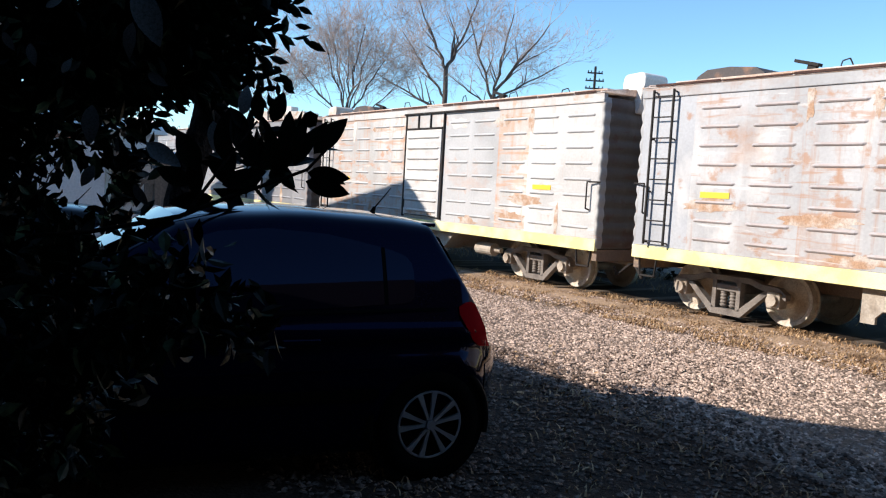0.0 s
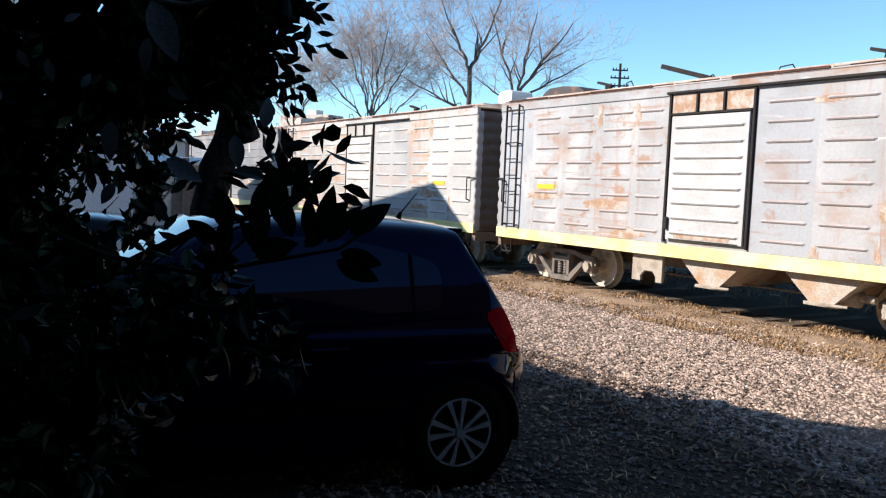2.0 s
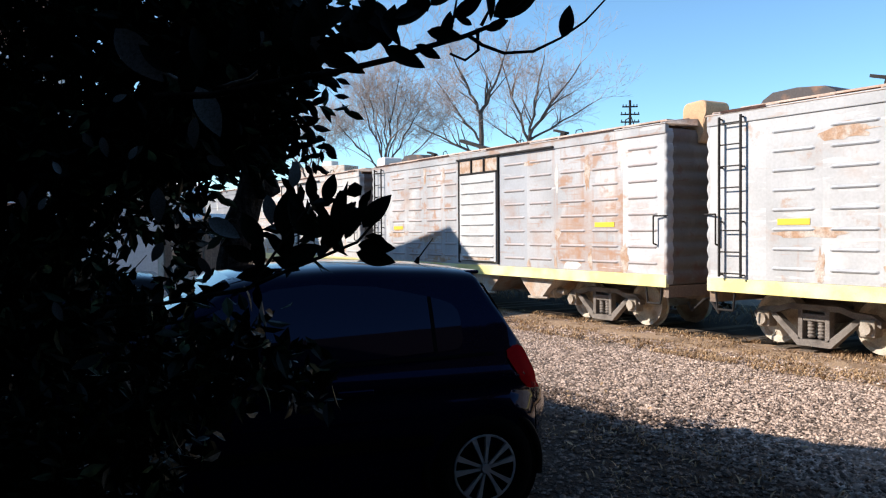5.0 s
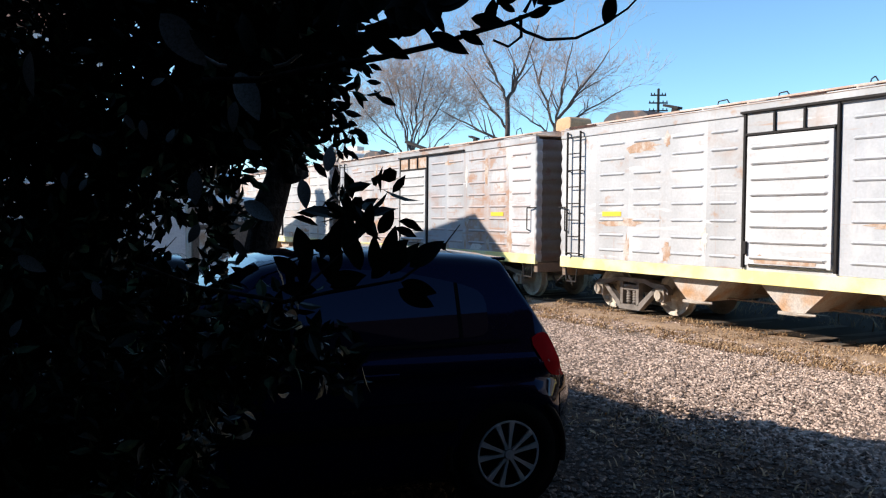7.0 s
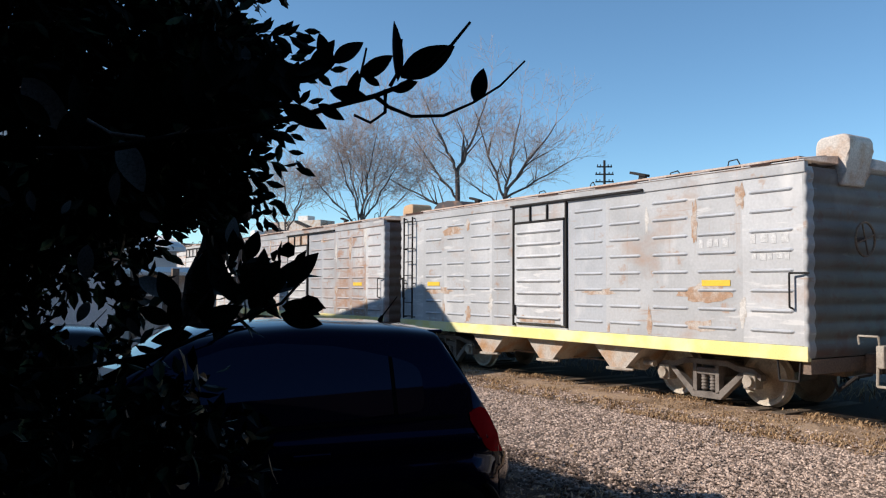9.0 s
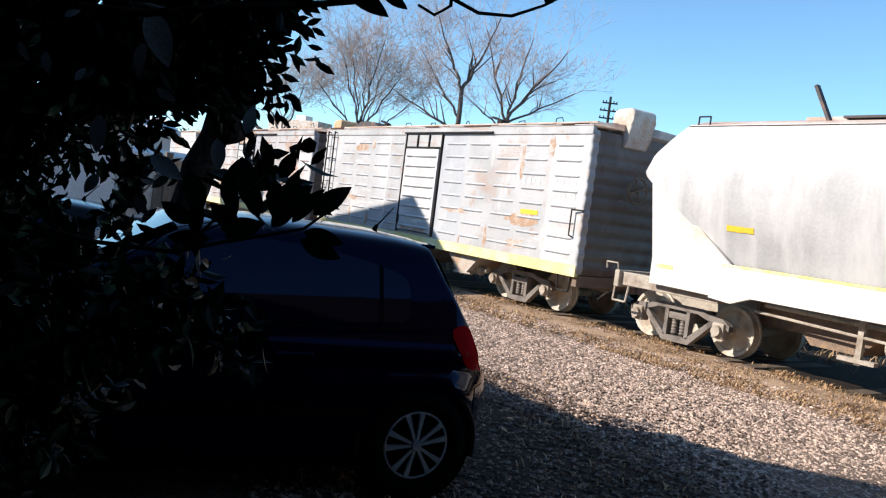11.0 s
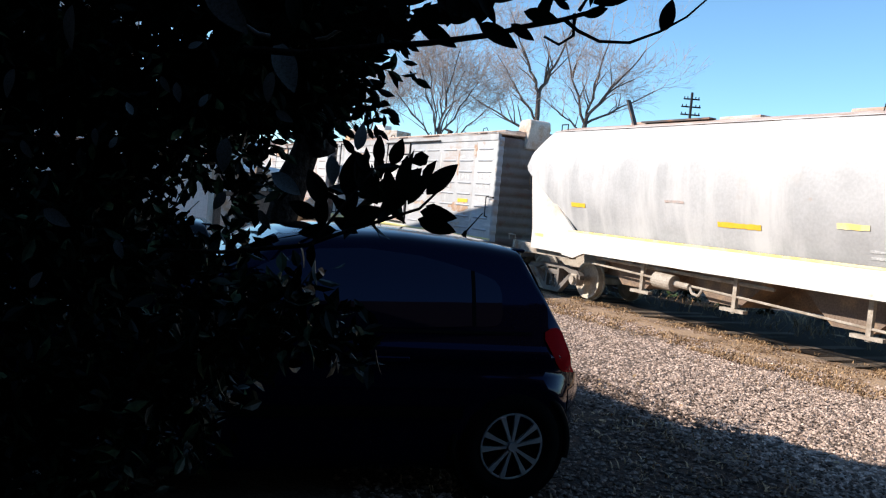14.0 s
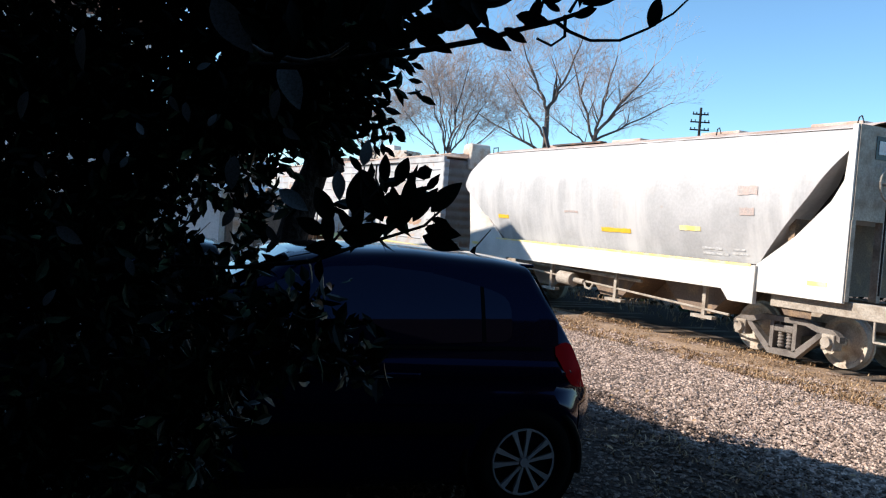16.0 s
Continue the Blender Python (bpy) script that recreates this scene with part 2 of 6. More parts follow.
BRICK = mat("dark_brick_wall", (0.10, 0.06, 0.045), 0.9, 0, 0.3, 2, 0.3, 30, second=(0.07, 0.05, 0.04))
TILE = mat("clay_roof", (0.28, 0.15, 0.10), 0.9, 0, 0.3, 3, 0.3, 20)
WOOD = mat("weathered_wood", (0.17, 0.13, 0.10), 0.9, 0, 0.3, 4, 0.3, 30, stretch=(1, 1, 0.2))


# darker copy of the pebble stone for the shaded ground
SHADED_PEBBLE = mat("shaded_pebble", (0.17, 0.125, 0.10), 0.95, 0, 0.4, 12, 0.2, 90, second=(0.09, 0.065, 0.05), spec=0.12)
vary_islands(SHADED_PEBBLE, 0.40, 1.8)
vary_islands(PEBBLE, 0.28, 1.55)
vary_islands(DRY, 0.5, 1.3)
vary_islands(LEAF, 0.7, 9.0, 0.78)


# ---- building tools ----
def mesh_of(name, verts, faces, material, smooth=False):
    me = bpy.data.meshes.new(name)
    me.from_pydata([tuple(v) for v in verts], [], [tuple(f) for f in faces])
    me.materials.append(material)
    if smooth:
        me.polygons.foreach_set("use_smooth", [True] * len(me.polygons))
    me.update()
    return me


def part(name, bm, material, parent, label="", smooth=False, at=None):
    """Links a bmesh, or a mesh, as one object under a thing or a part."""
    if isinstance(bm, bmesh.types.BMesh):
        bmesh.ops.recalc_face_normals(bm, faces=bm.faces[:])
        me = bpy.data.meshes.new(name)
        bm.to_mesh(me)
        bm.free()
        me.materials.append(material)
        if smooth:
            me.polygons.foreach_set("use_smooth", [True] * len(me.polygons))
    else:
        me = bm
    ob = new(name, me)
    ob.parent = parent
    if at is not None:
        ob.matrix_basis = at
    if label:
        ob["label"] = label
    return ob


def thing(name, m, label, category, group="", kind=""):
    ob = new(name)
    ob.empty_display_size = 0.2
    ob.matrix_basis = m
    return tagged(ob, label, category, group, kind)


def box(bm, x0, x1, y0, y1, z0, z1, bevel=0.0):
    v = bmesh.ops.create_cube(bm, size=1.0, matrix=Matrix.LocRotScale(((x0 + x1) / 2, (y0 + y1) / 2, (z0 + z1) / 2), None, (x1 - x0, y1 - y0, z1 - z0)))["verts"]
    if bevel:
        edges = list({e for a in v for e in a.link_edges})
        bmesh.ops.bevel(bm, geom=edges, offset=bevel, segments=2, affect="EDGES", profile=0.5)
    return bm


def rod(bm, a, b, r0, r1=None, sides=8):
    a, b = Vector(a), Vector(b)
    d = b - a
    m = Matrix.Translation((a + b) / 2) @ d.to_track_quat("Z", "Y").to_matrix().to_4x4()
    bmesh.ops.create_cone(bm, cap_ends=True, segments=sides, radius1=r0, radius2=r0 if r1 is None else r1, depth=d.length, matrix=m)
    return bm


def ring_tube(bm, at, radius, r, a0=0.0, a1=2 * math.pi, n=32, sides=6):
    """A tube bent round the y axis through at, from angle a0 to a1, in one piece."""
    rows, full = [], a1 - a0 > 6.28
    for k in range(n if full else n + 1):
        a = a0 + (a1 - a0) * k / n
        row = []
        for i in range(sides):
            t = 2 * math.pi * i / sides
            q = radius + r * math.cos(t)
            row.append(bm.verts.new((at[0] + q * math.cos(a), at[1] + r * math.sin(t), at[2] + q * math.sin(a))))
        rows.append(row)
    for p, q in zip(rows, rows[1:] + (rows[:1] if full else [])):
        for i in range(sides):
            bm.faces.new((p[i], p[(i + 1) % sides], q[(i + 1) % sides], q[i]))
    return bm


def bent(bm, points, r, sides=6):
    for a, b in zip(points, points[1:]):
        rod(bm, a, b, r, sides=sides)
    return bm


def prism(bm, outline, y0, y1):
    """A plate with an outline in x and z, from y0 to y1."""
    a = [bm.verts.new((x, y0, z)) for x, z in outline]
    b = [bm.verts.new((x, y1, z)) for x, z in outline]
    bm.faces.new(a), bm.faces.new(b[::-1])
    for i in range(len(a)):
        j = (i + 1) % len(a)
        bm.faces.new((a[i], b[i], b[j], a[j]))
    return bm


def rib(bm, x0, x1, z, y, high=0.05, deep=0.028):
    """A pressed rib along x that stands out towards -y, with tapered ends."""
    rings = []
    for x, k in ((x0, 0.0), (x0 + 0.05, 1.0), (x1 - 0.05, 1.0), (x1, 0.0)):
        ring = []
        for a in (-1.0, -0.55, 0.0, 0.55, 1.0):
            ring.append(bm.verts.new((x, y + 0.004 - deep * k * math.cos(a * math.pi / 2), z + high * a * (0.6 + 0.4 * k))))
        rings.append(ring)
    for p, q in zip(rings, rings[1:]):
        for i in range(4):
            bm.faces.new((p[i], q[i], q[i + 1], p[i + 1]))


# ---- ground and track ----
TRACK_Y = 10.6
gv, gf = [], []
xs = [-400, -150, -70] + [-40 + 0.8 * i for i in range(58)] + [12, 40, 150, 400]
ys = [-300, -60, -12] + [-4 + 0.8 * i for i in range(40)] + [40, 90, 250, 600]
for y in ys:
    for x in xs:
        near = 1.0 if -30 < x < 8 and -4 < y < 9 else 0.0
        gv.append((x, y, 0.02 * near * noise.noise(Vector((x * 0.5, y * 0.5, 0.3)))))
for j in range(len(ys) - 1):
    for i in range(len(xs) - 1):
        k = j * len(xs) + i
        gf.append((k, k + 1, k + 1 + len(xs), k + len(xs)))
tagged(new("ground", mesh_of("ground", gv, gf, GRAVEL, True)), "grey-brown gravel yard ground beside the railway", "ground", kind="structure")

# soil sheet, run on over gravel to the shadow edge to deepen the shade
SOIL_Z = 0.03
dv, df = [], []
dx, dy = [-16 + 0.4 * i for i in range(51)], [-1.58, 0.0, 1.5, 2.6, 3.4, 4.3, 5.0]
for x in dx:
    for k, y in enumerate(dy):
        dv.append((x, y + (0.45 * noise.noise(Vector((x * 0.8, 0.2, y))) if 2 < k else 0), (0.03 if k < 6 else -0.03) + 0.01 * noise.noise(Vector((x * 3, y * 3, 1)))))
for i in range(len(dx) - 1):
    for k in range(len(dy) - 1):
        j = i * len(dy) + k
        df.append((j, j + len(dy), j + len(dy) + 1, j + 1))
tagged(new("soil", mesh_of("soil", dv, df, SHADED_SOIL, True)), "bare soil with dead leaves under the tree, darkened in colour for the shade", "soil", kind="structure")

vv, vf = [], []
vx = [-60 + 0.5 * i for i in range(150)]
vy = [7.9, 8.3, 8.7, 9.1, 9.6, 10.1, 11.2, 12.5, 16.0]
vz = [-0.03, 0.012, 0.03, 0.045, 0.03, 0.0, 0.0, 0.03, -0.03]
for x in vx:
    for y, z in zip(vy, vz):
        w = 0.25 * noise.noise(Vector((x * 0.6, y, 1.0)))
        vv.append((x, y + (w if y < 8.8 else 0), z + 0.012 * noise.noise(Vector((x * 2, y * 3, 5)))))
for i in range(len(vx) - 1):
    for j in range(len(vy) - 1):
        k = i * len(vy) + j
        vf.append((k, k + len(vy), k + len(vy) + 1, k + 1))
tagged(new("verge", mesh_of("verge", vv, vf, EARTH, True)), "strip of dry earth and straw-coloured grass along the track", "verge", kind="structure")

# dark sheet laid as wide as the shade under and behind the wagons
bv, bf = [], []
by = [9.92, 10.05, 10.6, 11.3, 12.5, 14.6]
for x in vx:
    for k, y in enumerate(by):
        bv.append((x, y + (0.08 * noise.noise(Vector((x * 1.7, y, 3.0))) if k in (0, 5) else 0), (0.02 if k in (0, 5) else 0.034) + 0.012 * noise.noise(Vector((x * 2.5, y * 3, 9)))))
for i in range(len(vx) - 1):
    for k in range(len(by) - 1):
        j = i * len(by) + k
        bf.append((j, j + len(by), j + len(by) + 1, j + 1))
tagged(new("track_bed", mesh_of("track_bed", bv, bf, BED, True)), "oily earth between and behind the rails, near black for the train's shade", "track bed", kind="structure")

for name, y in (("rail_near", TRACK_Y - 0.53), ("rail_far", TRACK_Y + 0.53)):
    bm = bmesh.new()
    prism(bm, [(-0.06, -0.07), (0.06, -0.07), (0.06, -0.055), (0.012, -0.045), (0.012, 0.01), (0.033, 0.018), (0.033, 0.05), (-0.033, 0.05), (-0.033, 0.018), (-0.012, 0.01), (-0.012, -0.045), (-0.06, -0.055)], -70, 14)
    bmesh.ops.rotate(bm, verts=bm.verts[:], matrix=Matrix.Rotation(-math.pi / 2, 3, "Z"))
    bmesh.ops.translate(bm, verts=bm.verts[:], vec=(-56, y, 0.02))
    rail = part("rail", bm, RAIL, None)
    rail.name = name
    rail.location.x = 0.0
    tagged(rail, "worn brown steel rail half sunk in dry earth", "rail", kind="structure")
bm = bmesh.new()
box(bm, -0.11, 0.11, TRACK_Y - 0.95, TRACK_Y + 0.95, -0.06, 0.035, 0.01)
sleeper_mesh = bpy.data.meshes.new("sleeper")
bm.to_mesh(sleeper_mesh)
bm.free()
sleeper_mesh.materials.append(SLEEPER)
for i in range(40):
    ob = new("sleeper", sleeper_mesh)
    ob.matrix_basis = pose(-27 + 0.66 * i, random.uniform(-0.04, 0.04), random.uniform(-0.008, 0.01), 0, 0, random.uniform(-1.5, 1.5))
    tagged(ob, "weathered dark wooden sleeper under the rails", "sleeper", "sleepers of the track")


def scatter_stones(name, n, x0, x1, y0, y1, lo, hi, label, z=0.0, material=None):
    """Loose stones: uneven eight-faced pebbles pressed into the ground."""
    rng = np.random.default_rng(5 + n)
    base = np.array([(1, 0, 0), (0, 1, 0), (-1, 0, 0), (0, -1, 0), (0, 0, 0.8), (0, 0, -0.8)], float)
    tri = np.array([(0, 1, 4), (1, 2, 4), (2, 3, 4), (3, 0, 4), (1, 0, 5), (2, 1, 5), (3, 2, 5), (0, 3, 5)])
    c = np.stack([rng.uniform(x0, x1, n), rng.uniform(y0, y1, n), np.zeros(n)], 1)
    s = rng.uniform(lo, hi, n) ** 1.0
    a = rng.uniform(0, 6.28, n)
    v = base[None] * (1 + rng.uniform(-0.3, 0.3, (n, 6, 1))) * s[:, None, None] * np.stack([np.ones(n), rng.uniform(0.6, 1, n), rng.uniform(0.5, 0.8, n)], 1)[:, None]
    ca, sa = np.cos(a)[:, None], np.sin(a)[:, None]
    v = np.stack([v[..., 0] * ca - v[..., 1] * sa, v[..., 0] * sa + v[..., 1] * ca, v[..., 2]], -1) + c[:, None]
    v[..., 2] += s[:, None] * 0.22 + z
    f = (tri[None] + 6 * np.arange(n)[:, None, None]).reshape(-1, 3)
    ob = new(name, mesh_of(name, v.reshape(-1, 3).tolist(), f.tolist(), material or PEBBLE))
    return tagged(ob, label, "gravel", kind="stuff")


scatter_stones("gravel", 60000, -12.0, -1.5, 4.75, 8.5, 0.008, 0.028, "loose pale grey gravel stones lying on the yard")
scatter_stones("gravel", 9000, -22.0, -12.0, 3.0, 8.6, 0.016, 0.040, "loose pale grey gravel stones lying further along the yard")


def grass(name, n, x0, x1, y0, y1, h0, h1, material, label, z0=0.0):
    rng = np.random.default_rng(n)
    cx, cy = rng.uniform(x0, x1, n), rng.uniform(y0, y1, n)
    keep = np.array([noise.noise(Vector((float(x) * 0.9, float(y) * 1.6, 2.0))) + 0.9 * noise.noise(Vector((float(x) * 4.5, float(y) * 5.5, 7.0))) > 0.0 for x, y in zip(cx, cy)])
    cx, cy = cx[keep], cy[keep]
    n = len(cx)
    h, a, lean, w = rng.uniform(h0, h1, n), rng.uniform(0, 6.28, n), rng.uniform(0.4, 2.2, n), rng.uniform(0.004, 0.009, n)
    ux, uy = np.cos(a), np.sin(a)
    z = np.full(n, z0)
    v = np.stack([
        np.stack([cx - uy * w, cy + ux * w, z], 1), np.stack([cx + uy * w, cy - ux * w, z], 1),
        np.stack([cx + ux * h * lean * 0.4 + uy * w * 0.7, cy + uy * h * lean * 0.4 - ux * w * 0.7, z + h * 0.7], 1),
        np.stack([cx + ux * h * lean * 0.4 - uy * w * 0.7, cy + uy * h * lean * 0.4 + ux * w * 0.7, z + h * 0.7], 1),
        np.stack([cx + ux * h * lean, cy + uy * h * lean, z + h * 0.95], 1)], 1)
    k = 5 * np.arange(n)[:, None]
    faces = np.concatenate([k + [0, 1, 2, 3]], 1).tolist() + np.concatenate([k + [3, 2, 4]], 1).tolist()
    return tagged(new(name, mesh_of(name, v.reshape(-1, 3).tolist(), faces, material)), label, "grass", kind="stuff")


grass("dry_grass", 52000, -24, -2, 8.0, 10.0, 0.012, 0.062, DRY, "short straw-coloured dry grass beside the rails", 0.02)
scatter_stones("gravel", 9000, -20.0, -1.5, 8.2, 9.5, 0.008, 0.028, "scattered small stones among the dry grass", 0.028)
grass("dry_grass", 3600, -20, -1.5, 7.2, 8.3, 0.010, 0.035, DRY, "thin dry grass creeping into the gravel")
grass("dry_grass", 5000, -24, -2, 11.2, 14.0, 0.05, 0.25, DRY, "taller dry grass behind the rails")
grass("dry_grass", 4000, -6.5, -1.0, 2.0, 4.8, 0.02, 0.055, DRY, "sparse dry grass in the shaded gravel", 0.02)


# ---- wagons ----
BODY_LEN, SIDE_Y = 9.95, 1.35
SPANS = [(1.05, 1.70), (1.88, 2.53), (2.73, 3.40), (3.50, 4.02), (5.74, 6.43), (6.55, 7.23), (7.44, 8.13), (8.27, 8.93), (9.12, 9.78)]
ROWS_Z = [1.13, 1.385, 1.64, 1.895, 2.15, 2.405, 2.66, 2.915]


SEAMS = [0.97, 1.79, 2.63, 3.45, 4.12, 5.595, 6.49, 7.335, 8.20, 9.025, BODY_LEN - 0.05]
CORNER = 0.05  # how far the corrugated ends wrap round the corners


def panel_mesh(x0, x1):
    """A flat plate that meets the next one; it bellies out by a few millimetres."""
    a, b = max(v for v in SEAMS if v < x0), min(v for v in SEAMS if v > x1)
    bm = bmesh.new()
    box(bm, a, b, -SIDE_Y, -SIDE_Y + 0.03, 0.965, 3.10)
    return bm


RIB_MESHES = {}


def add_ribs(parent, x0, x1, y, rows, material, high, deep):
    """Pressed ribs, each one a piece of its panel."""
    key = (round(x1 - x0, 2), y, material.name)
    if key not in RIB_MESHES:
        bm = bmesh.new()
        rib(bm, 0.0, x1 - x0, 0.0, y, high, deep)
        bmesh.ops.recalc_face_normals(bm, faces=bm.faces[:])
        me = bpy.data.meshes.new("rib")
        bm.to_mesh(me)
        bm.free()
        me.materials.append(material)
        RIB_MESHES[key] = me
    for z in rows:
        part("rib", RIB_MESHES[key], None, parent, at=pose(x0, 0, z))


def wheelset_mesh(name):
    """Two spoked-less disc wheels on one axle, along y."""
    bm = bmesh.new()
    prof = [(0.0, -0.075), (0.08, -0.075), (0.09, -0.04), (0.12, -0.02), (0.275, -0.005), (0.305, -0.045), (0.355, -0.05), (0.36, 0.05), (0.388, 0.055), (0.388, 0.085), (0.30, 0.085), (0.27, 0.04), (0.0, 0.04)]
    for side in (-1, 1):
        rings = []
        for k in range(28):
            a = 2 * math.pi * k / 28
            rings.append([bm.verts.new((r * math.cos(a), side * (0.56 - y), r * math.sin(a))) for r, y in prof[1:-1]])
        for p, q in zip(rings, rings[1:] + rings[:1]):
            for i in range(len(p) - 1):
                bm.faces.new((p[i], p[i + 1], q[i + 1], q[i]))
        bm.faces.new([r[0] for r in rings]), bm.faces.new([r[-1] for r in rings])
        for k in range(3):
            a = 2 * math.pi * k / 3 + 0.4
            rod(bm, (0.22 * math.cos(a), side * 0.57, 0.22 * math.sin(a)), (0.22 * math.cos(a), side * 0.578, 0.22 * math.sin(a)), 0.022, sides=8)
    rod(bm, (0, -0.9, 0), (0, 0.9, 0), 0.07, sides=12)
    return bm


def side_frame(bm, y):
    """One cast side frame of a bogie with its two windows."""
    t = 0.055
    bars = [
        [(-0.91, 0.50), (-0.801, 0.575), (-0.546, 0.595), (-0.382, 0.65), (0.382, 0.65), (0.546, 0.595), (0.801, 0.575), (0.91, 0.50), (0.91, 0.42), (0.801, 0.48), (0.546, 0.515), (0.364, 0.575), (-0.364, 0.575), (-0.546, 0.515), (-0.801, 0.48), (-0.91, 0.42)],
        [(-0.673, 0.50), (-0.564, 0.50), (-0.191, 0.185), (0.191, 0.185), (0.564, 0.50), (0.673, 0.50), (0.246, 0.10), (-0.246, 0.10)],
        [(-0.228, 0.18), (-0.164, 0.18), (-0.164, 0.58), (-0.228, 0.58)],
        [(0.164, 0.18), (0.228, 0.18), (0.228, 0.58), (0.164, 0.58)],
    ]
    for b in bars:
        prism(bm, b, y - t, y + t)


def make_bogie(car, x):
    bogie = part("bogie", bmesh_frame(), BOGIE, car, at=pose(x, 0, 0))
    for s in (-1, 1):
        for x2 in (-0.75, 0.75):
            bm = bmesh.new()
            box(bm, x2 - 0.10, x2 + 0.10, s * 0.86 - 0.09, s * 0.86 + 0.09, 0.30, 0.52, 0.02)
            rod(bm, (x2, s * 0.93, 0.41), (x2, s * 1.0, 0.41), 0.085, 0.075, 14)
            part("axle_box", bm, DUST, bogie, "dusty round axle-box cover")
        for x2 in (-0.075, 0.075):
            part("spring", spring_shared, None, bogie, at=pose(x2, s * 0.84, 0.205))
        bm = bmesh.new()
        box(bm, -0.165, 0.165, s * 0.82 - 0.09, s * 0.82 + 0.09, 0.43, 0.53, 0.015)
        part("bolster", bm, BOGIE, bogie)
    sets = []
    for x2 in (-0.75, 0.75):
        sets.append(part("wheelset", wheelset_shared, None, bogie, "pale dusty steel wheels on an axle", at=pose(x2, 0, 0.41)))
    return sets


def bmesh_frame():
    bm = bmesh.new()
    for s in (-1, 1):
        side_frame(bm, s * 0.86)
    box(bm, -0.14, 0.14, -0.8, 0.8, 0.40, 0.60)
    return bm


ws = wheelset_mesh("wheelset")
bmesh.ops.recalc_face_normals(ws, faces=ws.faces[:])
wheelset_shared = bpy.data.meshes.new("wheelset")
ws.to_mesh(wheelset_shared)
ws.free()
wheelset_shared.materials.append(WHEEL)

sv, sf = [], []
for k in range(21):
    for i in range(12):
        r, a = 0.040 + 0.016 * (0.5 - 0.5 * math.cos(2 * math.pi * k / 4)), 2 * math.pi * i / 12
        sv.append((r * math.cos(a), r * math.sin(a), 0.0115 * k))
        if k:
            j = 12 * (k - 1)
            sf.append((j + i, j + (i + 1) % 12, j + 12 + (i + 1) % 12, j + 12 + i))
spring_shared = mesh_of("spring", sv, sf, BOGIE, True)

ROLLING = []  # wheelsets, to be turned as the train goes


def end_boxes(car, x, out, paint):
    """A rounded sheet-steel cowl that sits on the roof end and curves down over the end wall."""
    bm = bmesh.new()
    outline = [(-0.36, 3.22), (-0.36, 3.50), (-0.33, 3.58), (-0.26, 3.62), (0.10, 3.64), (0.19, 3.62), (0.24, 3.56), (0.235, 3.44), (0.20, 3.30), (0.13, 3.16), (0.09, 2.98), (0.0, 2.98), (0.0, 3.22)]
    prism(bm, [(x + out * px * 0.8, pz) for px, pz in outline], -0.70, -0.16)
    bmesh.ops.bevel(bm, geom=bm.edges[:], offset=0.035, segments=2, affect="EDGES", profile=0.5)
    part("end_box", bm, paint, car, "faded rounded steel cowl over the end wall")


